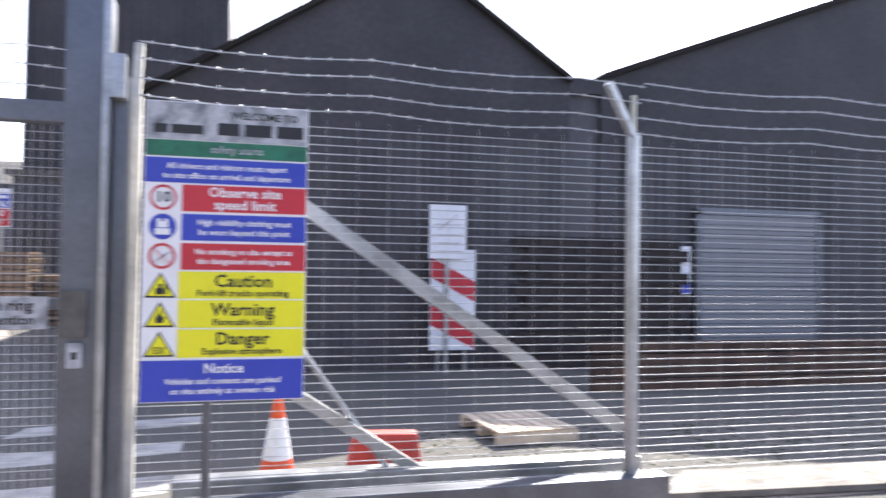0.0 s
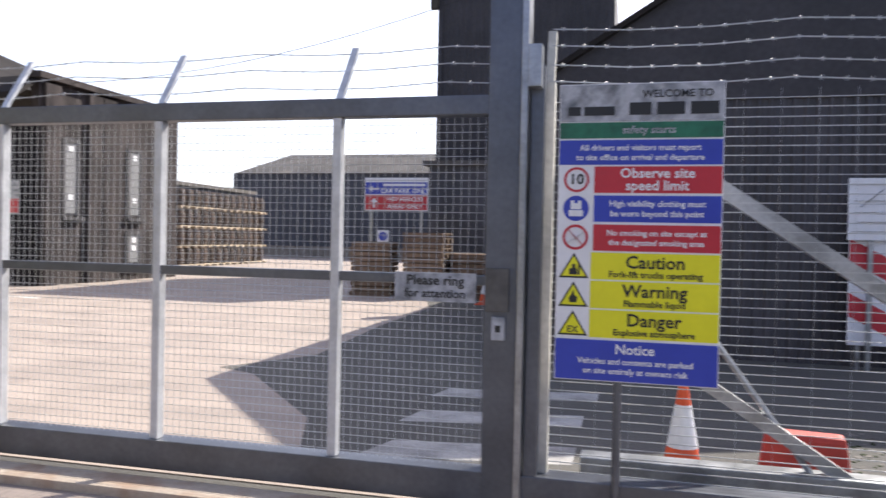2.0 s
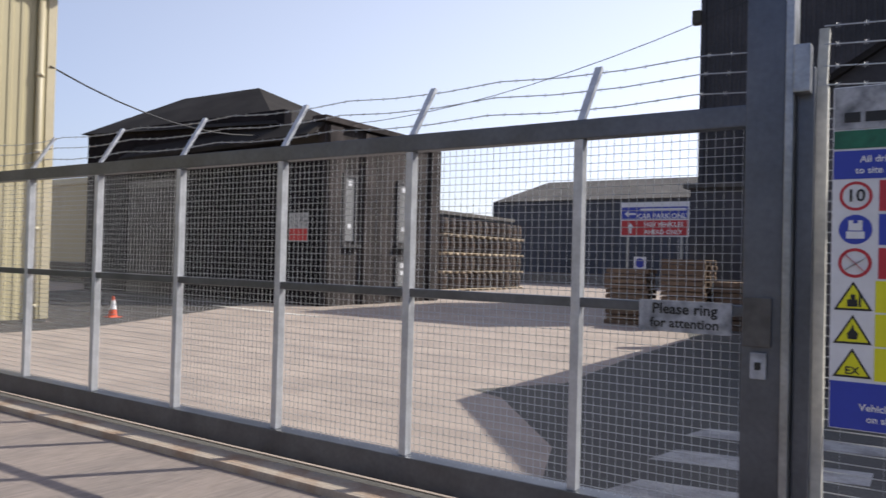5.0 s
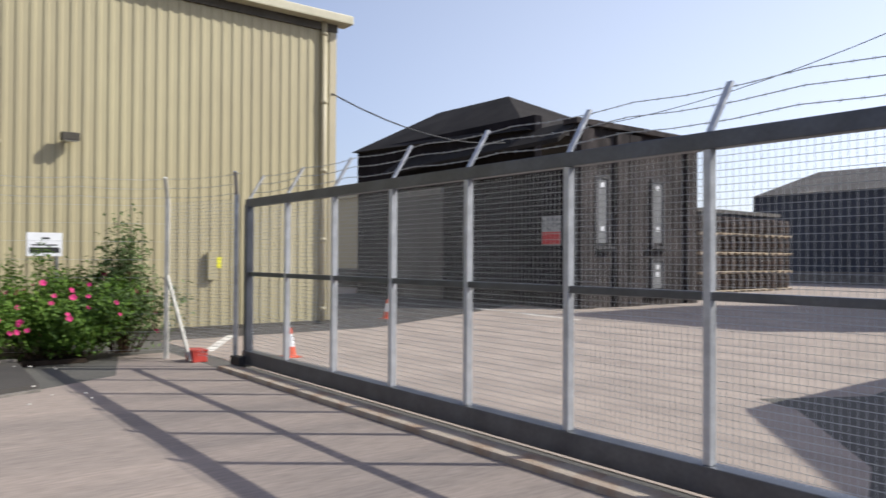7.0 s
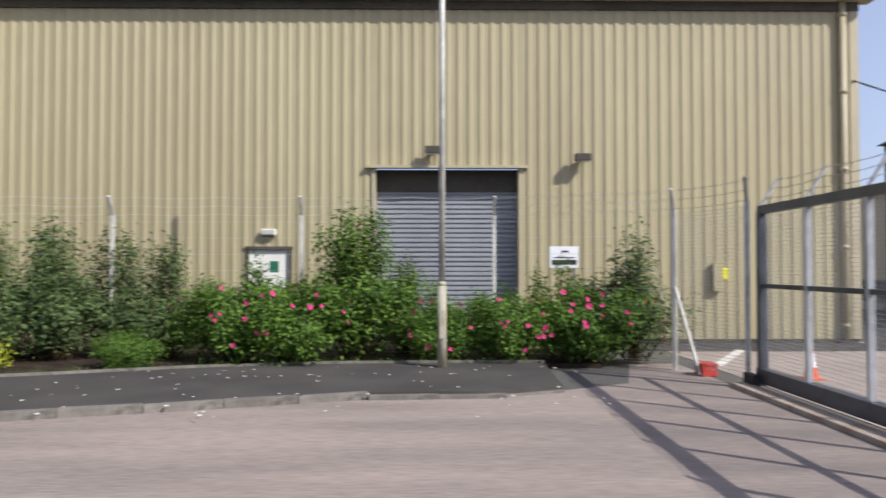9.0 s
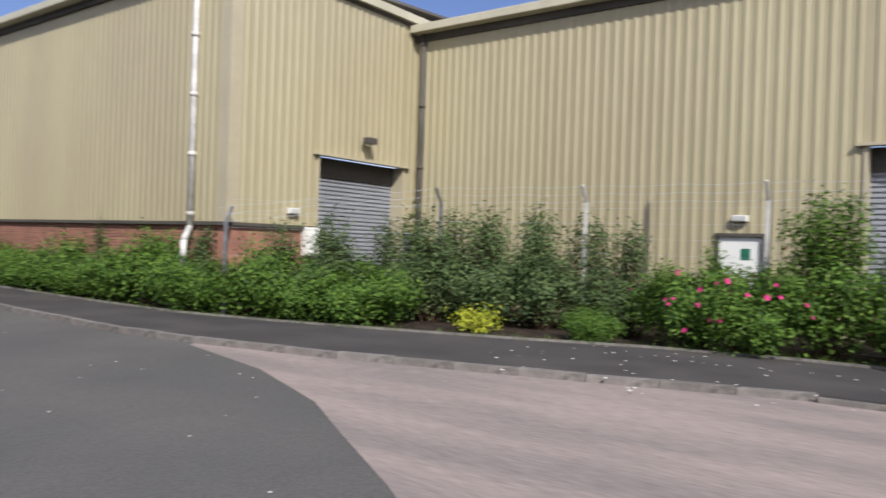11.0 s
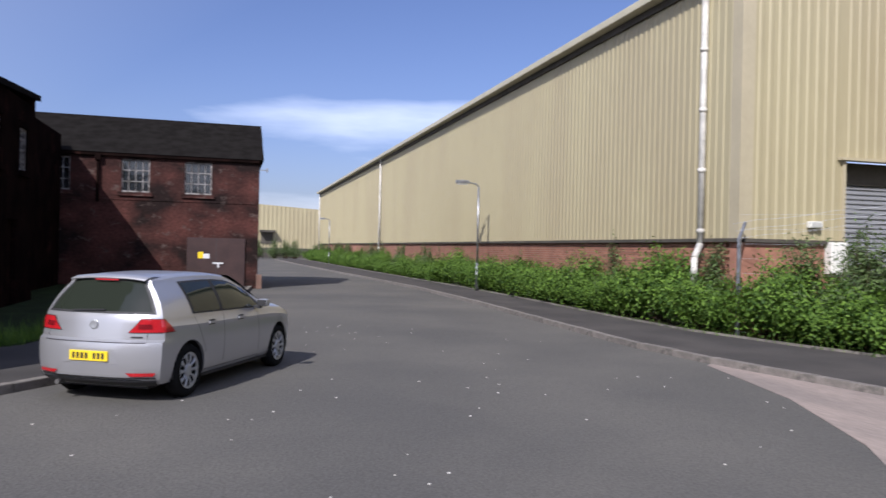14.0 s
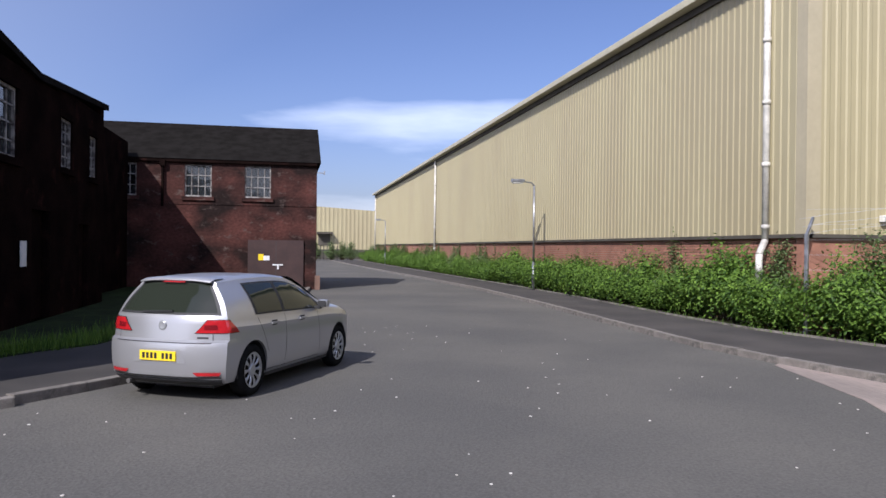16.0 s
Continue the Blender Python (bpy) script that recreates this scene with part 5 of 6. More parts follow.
PLAN = [("r", -13.35, 1.95, 0.85), ("r", -13.4, 0.9, 0.8), ("r", -13.4, 2.6, 0.95), ("r", -13.4, -0.1, 0.75), ("r", -13.35, -3.75, 0.95), ("r", -13.1, -2.75, 0.95), ("o", -13.8, -5.1, 1.1),
        ("o", -13.4, 3.3, 1.15), ("o", -14.6, -0.8, 0.95), ("o", -14.2, -6.2, 1.2), ("o", -13.6, -7.0, 1.1), ("o", -13.4, -8.2, 1.25), ("o", -14.4, -7.6, 1.3), ("o", -12.8, -9.2, 1.15), ("o", -13.9, -9.4, 1.25),
        ("g", -12.55, -5.3, 0.5), ("o", -13.0, -10.6, 1.1), ("o", -14.4, -11.0, 1.25), ("o", -15.4, -9.5, 1.2), ("o", -12.3, -11.9, 1.0)]
rnd = random.Random(5)
for kind, x, y, s in PLAN:
    settle({"r": ROSE, "g": GREEN, "o": OLIVE}[kind], count[kind], x, y, s, rnd.uniform(0, 360))
    count[kind] += 1
TALL.matrix_world = pose(-13.6, -1.65, 0.06) @ Matrix.Diagonal((1.05, 1.05, 1.0, 1))
GOLD.matrix_world = pose(-12.1, -7.5, 0.06)
y = -9.6
while y > -92:
    i = next(k for k in range(len(BACKLINE) - 1) if BACKLINE[k + 1][1] <= y)
    (xa, ya), (xb, yb) = BACKLINE[i], BACKLINE[i + 1]
    x = xa + (xb - xa) * (y - ya) / (yb - ya)
    s = (1.14 if y > -22 else 1.04 if y > -34 else 0.94) + 0.26 * math.sin(y * 1.1) * math.sin(y * 0.37 + 1.0) + rnd.uniform(-0.1, 0.16)
    lx = min(x - 0.8 * s, -9.95) if y < -13 else x - 0.85
    settle(GREEN, count["g"], lx, y + rnd.uniform(-0.25, 0.25), s, rnd.uniform(0, 360), rnd.uniform(0.88, 1.12))
    count["g"] += 1
    if math.sin(y * 0.95 + 0.6) + rnd.uniform(-0.6, 0.6) > -0.25:
        settle(OLIVE, count["o"], lx - 0.3, y + rnd.uniform(-0.4, 0.4), rnd.uniform(0.88, 1.05), rnd.uniform(0, 360), rnd.uniform(0.95, 1.1))
        count["o"] += 1
    y -= 1.3 if y > -40 else 1.7


for gx, gy in FAR_GREEN:
    settle(OLIVE, count["o"], gx, gy, 1.25, rnd.uniform(0, 360))
    count["o"] += 1


def tufts(name, n, line, spread, height, label):
    """Loose grass blades along a line of the plan."""
    rnd2 = random.Random(name)
    verts, faces = [], []
    for _ in range(n):
        k = rnd2.randrange(len(line) - 1)
        f = rnd2.random()
        x = line[k][0] + (line[k + 1][0] - line[k][0]) * f + abs(rnd2.gauss(0, spread))
        y = line[k][1] + (line[k + 1][1] - line[k][1]) * f + rnd2.gauss(0, 0.1)
        h, a = height * rnd2.uniform(0.4, 1.2), rnd2.uniform(0, 6.28)
        dx, dy, o = math.cos(a), math.sin(a), len(verts)
        verts += [(x - dy * 0.006, y + dx * 0.006, 0.09), (x + dy * 0.006, y - dx * 0.006, 0.09), (x + dx * h * 0.4, y + dy * h * 0.4, 0.09 + h)]
        faces.append((o, o + 1, o + 2))
    me = bpy.data.meshes.new(name)
    me.from_pydata(verts, [], faces)
    me.materials.append(LEAF)
    return tagged(new(name, me), label, "grass", kind="stuff")


tufts("grass_blades", 5000, [(1.3, -26.0), (2.0, -18.0), (2.6, -14.0), (2.9, -12.6), (3.5, -11.9), (4.1, -10.9), (6.0, -8.4), (8.4, -6.8)], 0.5, 0.22, "uneven grass blades along the shaded verge")
bed_foot = [(x - 0.05, y) for x, y in BACKLINE[:12]]
tufts("bed_weeds", 1500, bed_foot, 0.06, 0.12, "sparse weeds at the edge of the footway")


# ---- lamps and poles ----
def street_lamp(at, turn=0.0):
    t = thing("street_lamp", "slim grey street lamp with a short bent arm on the footway", "street lamp", "street lamps", at=at, turn=turn)
    bm = bmesh.new()
    tube(bm, (0, 0, 0), (0, 0, 1.1), 0.065, 12)
    tube(bm, (0, 0, 1.1), (0, 0, 4.15), 0.042, 10)
    part("pole", bm, STEEL, t, smooth=True)
    bm = bmesh.new()
    tube(bm, (0, 0, 4.15), (0.12, 0, 4.27), 0.035, 8)
    tube(bm, (0.12, 0, 4.27), (0.5, 0, 4.32), 0.03, 8)
    part("arm", bm, STEEL, t)
    part("lantern", bevelled(boxes((0.42, 0.95, -0.1, 0.1, 4.27, 4.4)), 0.03), STEEL, t)
    part("lens", bevelled(boxes((0.5, 0.9, -0.08, 0.08, 4.22, 4.275)), 0.015), LAMPGLASS, t)
    return t


street_lamp((-9.66, -28.0, 0.08))
street_lamp((-9.3, -71.0, 0.08))
pole = thing("lamp_post", "tall slim white-grey lamp post at the edge of the bed", "lamp post", at=(-12.31, -0.14, 0.06))
bm = bmesh.new()
tube(bm, (0, 0, 0), (0, 0, 1.35), 0.075, 14)
tube(bm, (0, 0, 1.35), (0, 0, 1.42), 0.075, 14, 0.055)
part("base", bm, POLEBASE, pole, "wider rust-stained base section", True)
bm = bmesh.new()
tube(bm, (0, 0, 1.42), (0, 0, 9.0), 0.055, 14, 0.045)
part("shaft", bm, LIGHTPOLE, pole, smooth=True)
part("door", boxes((0.075, 0.092, -0.04, 0.04, 0.5, 0.95)), POLEBASE, pole)
ws = thing("wall_sign", "white notice with dark lines above the roses", "sign", at=(-14.0, 2.15, 1.9))
part("panel", bevelled(boxes((-0.01, 0.01, -0.27, 0.27, -0.2, 0.2)), 0.004), S_WHITE, ws)
part("text_bars", boxes((0.01, 0.014, -0.23, 0.23, -0.14, -0.05), (0.01, 0.014, -0.2, 0.2, -0.02, 0.0), (0.01, 0.014, -0.04, 0.08, 0.09, 0.12)), S_BLACK, ws)
bm = bmesh.new()
tube(bm, (-0.03, 0.2, -1.85), (-0.03, 0.2, 0.1), 0.025, 8)
part("post", bm, STEEL, ws)
vb = thing("valve_box", "small yellow and grey box on the warehouse wall", "box", at=(SX + 0.07, 6.2, 1.5))
part("body", bevelled(boxes((0, 0.12, -0.2, 0.0, -0.32, 0.32)), 0.01), CLAD, vb)
part("yellow_cover", bevelled(boxes((0, 0.1, 0.01, 0.12, -0.05, 0.2)), 0.01), S_YEL, vb)
rb = thing("red_crate", "small red plastic box on the ground by the fence end", "box", at=(-12.0, 4.05, 0))
part("body", bevelled(boxes((-0.17, 0.17, -0.12, 0.12, 0, 0.17)), 0.012), REDPLASTIC, rb)
part("lid", bevelled(boxes((-0.18, 0.18, -0.13, 0.13, 0.17, 0.2)), 0.006), REDPLASTIC, rb)


def cone(at, h=0.75):
    t = thing("traffic_cone", "orange traffic cone with a white sleeve", "traffic cone", "traffic cones", at=at)
    s = h / 0.75
    bm = bmesh.new()
    lathe(bm, [(0.17 * s, 0.03 * s), (0.15 * s, 0.06 * s), (0.115 * s, 0.28 * s)], 20)
    part("lower_cone", bm, ORANGE, t, smooth=False)
    bm = bmesh.new()
    lathe(bm, [(0.116 * s, 0.28 * s), (0.06 * s, 0.6 * s)], 20)
    part("sleeve", bm, S_WHITE, t, "grubby white reflective sleeve")
    bm = bmesh.new()
    lathe(bm, [(0.059 * s, 0.6 * s), (0.035 * s, 0.74 * s), (0.03 * s, 0.75 * s)], 20)
    part("tip", bm, ORANGE, t)
    part("base", bevelled(boxes((-0.22 * s, 0.22 * s, -0.22 * s, 0.22 * s, 0, 0.035 * s)), 0.008), ORANGE, t)
    return t


cone((0.68, 5.4, 0.0), 0.7)
cone((-17.3, 11.3, 0.0), 0.55)
cone((-11.55, 5.5, 0.0), 0.5)
cone((-3.3, 19.0, 0.0), 0.75)
br = thing("road_barrier", "low red plastic barrier foot inside the fence", "barrier", at=(1.5, 5.5, 0), turn=-8)
br.scale = (1.3, 1.3, 1.25)
bm = boxes((-0.24, 0.24, -0.1, 0.1, 0.0, 0.32))
for v in bm.verts:
    if v.co.z > 0.2:
        v.co.x, v.co.y = v.co.x * 0.8, v.co.y * 0.7
part("body", bevelled(bm, 0.03), REDPLASTIC, br)
part("foot", bevelled(boxes((-0.3, 0.26, -0.2, 0.2, 0, 0.07)), 0.015), BLACKPLASTIC, br)


# ---- pallets, casks and boards ----
def pallet(at, turn=0.0, layers=1, label="stack of weathered timber pallets, their shade put into the colour", size=(1.2, 1.0), wood=TIMBER):
    t = thing("pallet_stack" if layers > 1 else "pallet", label, "pallet", "pallets", at=at, turn=turn)
    w, d = size
    n = 7
    top = boxes((0, w / n - 0.025, 0, d, 0, 0.02))
    plank = bpy.data.meshes.new("plank")
    top.to_mesh(plank)
    top.free()
    plank.materials.append(wood)
    run = boxes((0, w, 0, 0.09, 0, 0.1))
    runner = bpy.data.meshes.new("runner")
    run.to_mesh(runner)
    run.free()
    runner.materials.append(wood)
    for k in range(layers):
        dx, dy = random.uniform(-0.03, 0.03), random.uniform(-0.03, 0.03)
        for y in (0.0, d / 2 - 0.045, d - 0.09):
            o = new("runner", runner)
            o.parent = t
            o.matrix_basis = pose(dx, y + dy, k * 0.145)
        for i in range(n):
            o = new("plank", plank)
            o.parent = t
            o.matrix_basis = pose(dx + i * w / n + 0.012, dy, k * 0.145 + 0.102)
    return t


pallet((-7.55, 20.3, 0), 4, 11)
pallet((-5.95, 20.2, 0), -3, 13)
pallet((-4.6, 20.6, 0), 8, 9)
pallet((2.72, 6.35, 0.02), 6, 1, "single pale timber pallet on rubble inside the fence", (0.85, 0.95), PALEWOOD)


def cask_mesh():
    bm = bmesh.new()
    lathe(bm, [(0.24, 0.0), (0.25, 0.02), (0.29, 0.2), (0.305, 0.42), (0.29, 0.64), (0.25, 0.82), (0.24, 0.84)], 14)
    return bm


rack0 = thing("cask_stack", "casks standing on pallets, stacked four high", "cask stack", "cask stacks", at=(-22.2, 32.9, 0))
cask = part("cask", cask_mesh(), BARREL, rack0, "brown oak cask", True)
hoops = []
for z, r in ((0.1, 0.275), (0.28, 0.3), (0.56, 0.3), (0.74, 0.275)):
    hoopbm = bmesh.new()
    lathe(hoopbm, [(r, z - 0.025), (r + 0.006, z), (r, z + 0.025)], 14)
    hoops.append(part("hoop", hoopbm, HOOP, cask))
pbm = boxes((-0.35, 0.99, -0.35, 0.35, 0.0, 0.03), (-0.35, 0.99, -0.33, -0.25, -0.1, 0), (-0.35, 0.99, 0.25, 0.33, -0.1, 0))
pal = part("pallet", pbm, PALEWOOD, rack0, "pale timber pallet")
pal.matrix_basis = pose(0, 0, 0.1)
cask.matrix_basis = pose(0, 0, 0.13)
for lev in range(4):
    for k in range(2):
        if lev or k:
            o = new("cask", cask.data)
            o.parent = rack0
            o.matrix_basis = pose(0.64 * k, 0, 0.13 + 0.99 * lev, 0, 0, 40 * (lev + k))
            for hoop in hoops:
                h2 = new("hoop", hoop.data)
                h2.parent = o
    if lev:
        o = new("pallet", pal.data)
        o.parent = rack0
        o.matrix_basis = pose(0, 0, 0.1 + 0.99 * lev)
for i in range(1, 13):
    copy_thing(rack0, pose(-22.2 - 0.012 * i, 32.9 + 0.72 * i, 0, 0, 0, random.uniform(-2, 2)))

chev = thing("chevron_board", "red and white chevron board leaning on the dark shed", "sign", at=(3.62, GY - 0.4, 0))
part("panel", bevelled(boxes((-0.37, 0.37, -0.02, 0.0, 0.35, 1.95)), 0.01), S_WHITE, chev)
for z in (0.45, 1.2):
    bm = bmesh.new()
    v = [bm.verts.new(p) for p in ((-0.36, -0.024, z + 0.62), (-0.36, -0.024, z + 0.3), (0.36, -0.024, z - 0.08), (0.36, -0.024, z + 0.24))]
    bm.faces.new(v[::-1])
    part("red_stripe", bm, S_RED, chev)
part("leg", boxes((-0.25, -0.2, 0.0, 0.04, 0, 1.9), (0.2, 0.25, 0.0, 0.04, 0, 1.9)), STEEL, chev)
cs = thing("crossed_sign", "white square notice above the chevron board", "sign", at=(3.5, GY - 0.5, 0))
part("panel", bevelled(boxes((-0.3, 0.3, -0.02, 0.0, 1.8, 2.65)), 0.008), S_WHITE, cs)
bm = bmesh.new()
bar(bm, (-0.15, -0.024, 2.25), (0.13, -0.024, 2.5), 0.05, 0.002)
bar(bm, (-0.2, -0.024, 2.05), (0.2, -0.024, 2.05), 0.03, 0.002)
for z in (1.92, 2.18, 2.34, 2.56):
    bar(bm, (-0.24, -0.024, z), (0.24, -0.024, z), 0.02, 0.002)
part("strokes", bm, S_BLACK, cs)
part("post", boxes((-0.03, 0.03, 0.0, 0.05, 0, 2.6)), STEEL, cs)
ss = thing("direction_sign", "blue and red direction sign with white arrows in the yard", "sign", at=(-7.2, 23.5, 0))
part("panel", bevelled(boxes((-1.1, 1.1, -0.03, 0.0, 2.6, 3.7)), 0.01), S_WHITE, ss)
part("blue_field", boxes((-1.07, 1.07, -0.035, -0.03, 3.15, 3.55)), S_BLUE, ss)
part("red_field", boxes((-1.07, 1.07, -0.035, -0.03, 2.63, 3.12)), S_RED, ss)
for name, shaft, head in (("arrow", (-0.86, -0.6, -0.04, -0.036, 3.3, 3.36), ((-0.97, 3.33), (-0.83, 3.22), (-0.83, 3.44))), ("arrow", (-0.80, -0.73, -0.04, -0.036, 2.7, 2.9), ((-0.765, 3.04), (-0.88, 2.88), (-0.65, 2.88)))):
    bm = boxes(shaft)
    bm.faces.new([bm.verts.new((x, -0.04, z)) for x, z in head])
    part(name, bm, S_WHITE, ss)
part("text_bar", boxes((-0.45, 1.0, -0.04, -0.036, 3.42, 3.5)), S_WHITE, ss)
written("lettering", "CAR PARK ONLY", 0.22, S_WHITE, ss, pose(0.3, -0.037, 3.25, 90))
written("lettering", "AHEAD ONLY", 0.19, S_WHITE, ss, pose(0.3, -0.037, 2.74, 90))
written("lettering", "HGV VEHICLES", 0.19, S_WHITE, ss, pose(0.3, -0.037, 2.98, 90))
part("post", boxes((-0.9, -0.83, 0.0, 0.06, 0, 3.6), (0.83, 0.9, 0.0, 0.06, 0, 3.6)), STEEL, ss)
sb = thing("mandatory_sign", "small white and blue round sign in the yard", "sign", at=(-7.6, 23.4, 0))
part("panel", boxes((-0.2, 0.2, -0.02, 0, 1.55, 1.95)), S_WHITE, sb)
bm = bmesh.new()
lathe(bm, [(0.15, -0.03), (0.15, -0.022)], 20, (0, 0, 1.75), "Y")
part("disc", bm, S_BLUE, sb)
part("post", boxes((-0.03, 0.03, 0, 0.04, 0, 1.9)), STEEL, sb)
tk = thing("tank", "pale upright cylindrical tank beside the tower", "tank", at=(-2.55, 17.6, 0))
bm = bmesh.new()
lathe(bm, [(0.22, 0.9), (0.24, 1.0), (0.24, 3.1), (0.16, 3.25), (0.05, 3.3)], 18)
part("body", bm, WHITE_DOOR, tk, smooth=True)
part("stand", boxes((-0.2, 0.2, -0.2, 0.2, 0, 0.9)), BLACKCLAD, tk)
wall = thing("low_wall", "low brown plank wall before the dark shed", "wall", at=(0, 0, 0))
for k in range(4):
    part("plank", bevelled(boxes((5.0, 14.0, 9.0, 9.12, 0.02 + k * 0.17, 0.17 + k * 0.17)), 0.012), DARKWOOD, wall)

# overhead cable from the warehouse corner
cab = bmesh.new()
p0, p1 = Vector((SX + 0.1, SY1 - 0.1, 5.95)), Vector((-21.0, 22.0, 7.0))
pts = [p0.lerp(p1, i / 12) - Vector((0, 0, 0.9 * (1 - (2 * i / 12 - 1) ** 2))) for i in range(13)]
for a, b in zip(pts, pts[1:]):
    tube(cab, a, b, 0.02, 6)
tagged(part("overhead_cable", cab, BLACKPLASTIC), "black overhead cable sagging from the warehouse corner", "cable")
cab = bmesh.new()
for i in range(12):
    a, b = (Vector((-17.0, 20.0, 6.4)).lerp(Vector((-2.0, 18.6, 8.5)), k / 12) - Vector((0, 0, 0.6 * (1 - (2 * k / 12 - 1) ** 2))) for k in (i, i + 1))
    tube(cab, a, b, 0.012, 5)
tagged(part("overhead_cable", cab, BLACKPLASTIC), "thin overhead cable between gatehouse and tower", "cable")

# ---- car ----
car = thing("car", "silver five-door hatchback parked against the kerb", "car", at=(0.977, -8.895, -0.014), turn=-118.4)
car.scale = (0.873, 0.873, 0.945)
MID = 0.1
curve = lambda pairs: (lambda v: float(np.interp(v, [p[0] for p in pairs], [p[1] for p in pairs])))
car_tail = curve([(0.18, -0.56), (0.25, -0.70), (0.33, -0.75), (0.45, -0.768), (0.60, -0.772), (0.675, -0.77), (0.70, -0.757), (0.715, -0.71), (0.80, -0.70), (0.95, -0.678), (1.01, -0.655), (1.2, -0.535), (1.36, -0.425), (1.40, -0.40), (1.43, -0.36)])
car_width = curve([(-0.775, 0.855), (-0.5, 0.88), (0.0, 0.895), (1.2, 0.9), (2.4, 0.895), (2.8, 0.875), (3.1, 0.83), (3.3, 0.74), (3.42, 0.6), (3.475, 0.45)])
car_top = curve([(-0.775, 1.415), (-0.3, 1.43), (0.1, 1.447), (0.6, 1.455), (1.0, 1.448), (1.3, 1.42), (1.55, 1.365), (1.8, 1.27), (2.1, 1.12), (2.36, 0.99), (2.8, 0.94), (3.15, 0.86), (3.35, 0.75), (3.475, 0.58)])
car_belt = curve([(-0.775, 0.985), (0.0, 0.965), (1.0, 0.945), (2.0, 0.93), (2.36, 0.915), (2.8, 0.87), (3.15, 0.79), (3.35, 0.69), (3.475, 0.53)])
car_roof = curve([(-0.775, 0.575), (-0.3, 0.59), (0.3, 0.605), (1.2, 0.61), (1.6, 0.61), (2.0, 0.65), (2.36, 0.70), (2.8, 0.69), (3.1, 0.62), (3.3, 0.5), (3.475, 0.3)])


def car_rear(z, y):
    """The x of the tail at a height and a distance from the middle."""
    return car_tail(z) + 0.19 * (abs(y) / 0.86) ** 3.4


def car_section(x):
    """Half section of the body at x, from the floor's middle to the roof's."""
    w, top, belt, wt = car_width(x), car_top(x), car_belt(x), car_roof(x)
    k = belt / 0.95
    lower = [(0.0, 0.19), (0.7, 0.19), (0.92, 0.225), (0.965, 0.30), (0.985, 0.42), (0.998, 0.54), (1.0, 0.63), (1.0, 0.682), (0.998, 0.707), (0.996, 0.724), (0.992, 0.76), (0.985, 0.815), (0.99, 0.845), (0.972, 0.875), (0.955, 0.92)]
    pts = [(w * a, 0.19 + (z - 0.19) * (k if z > 0.3 else 1.0)) for a, z in lower]
    y0, edge = w * 0.945, top - 0.08 * min(1.0, (top - belt) / 0.4)
    for f in (0.0, 0.2, 0.4, 0.6, 0.8, 1.0):
        pts.append((y0 + (wt - y0) * f + 0.03 * math.sin(math.pi * f), belt + (edge - belt) * f))
    h = top - edge
    return pts + [(wt * 0.965, edge + h * 0.45), (wt * 0.88, edge + h * 0.76), (wt * 0.6, top - h * 0.06), (0.0, top)]


def car_side(x, z):
    pts = car_section(x)[2:]
    return float(np.interp(z, [p[1] for p in pts], [p[0] for p in pts]))


def car_place(x, y, z):
    """Slides the rear part of the body so that it ends in the shape of the tail."""
    if x < MID:
        x = MID + (MID - x) / (MID + 0.775) * (car_rear(z, y) - MID)
    return (x, y, z)


bm = bmesh.new()
along = list(np.linspace(-0.775, MID, 9)) + list(np.linspace(0.2, 3.475, 40))
rings = []
for x in along:
    half = car_section(x)
    rings.append([bm.verts.new(car_place(x, y, z)) for y, z in half + [(-y, z) for y, z in half[-2:0:-1]]])
NR = len(rings[0])
for a, b in zip(rings, rings[1:]):
    for i in range(NR):
        bm.faces.new((a[i], a[(i + 1) % NR], b[(i + 1) % NR], b[i]))
bm.faces.new(rings[-1])
rows = [[bm.verts.new((car_rear(z, s * y), s * y, z)) for s in np.linspace(-1, 1, 19)] for y, z in car_section(-0.775)]
for a, b in zip(rows, rows[1:]):
    for i in range(18):
        bm.faces.new((a[i], a[i + 1], b[i + 1], b[i]))
bmesh.ops.remove_doubles(bm, verts=bm.verts[:], dist=0.0008)
bmesh.ops.dissolve_degenerate(bm, dist=0.0004, edges=bm.edges[:])
bmesh.ops.recalc_face_normals(bm, faces=bm.faces[:])
body = part("body", bm, SILVER, car, smooth=True)
cut = bmesh.new()
for x in (0.0, 2.637):
    lathe(cut, [(0.355, -1.2), (0.355, -0.62)], 32, (x, 0, 0.325), "Y")
    lathe(cut, [(0.355, 0.62), (0.355, 1.2)], 32, (x, 0, 0.325), "Y")
bmesh.ops.recalc_face_normals(cut, faces=cut.faces[:])
cutter = part("arch_cutter", cut, BLACKPLASTIC, car)
bpy.context.view_layer.update()
mod = body.modifiers.new("arches", "BOOLEAN")
mod.object, mod.operation, mod.solver = cutter, "DIFFERENCE", "EXACT"
bpy.context.view_layer.update()
cutme = bpy.data.meshes.new_from_object(body.evaluated_get(bpy.context.evaluated_depsgraph_get()))
body.modifiers.remove(mod)
body.data = cutme
bpy.data.objects.remove(cutter)
body.data.materials.clear()
body.data.materials.append(SILVER)
for p in body.data.polygons:
    p.use_smooth = abs(p.normal.y) > 0.02 or p.center.z > 0.7
body.data.set_sharp_from_angle(angle=radians(32))
part("underbody", boxes((-0.5, 3.2, -0.62, 0.62, 0.16, 0.6)), BLACKPLASTIC, car)
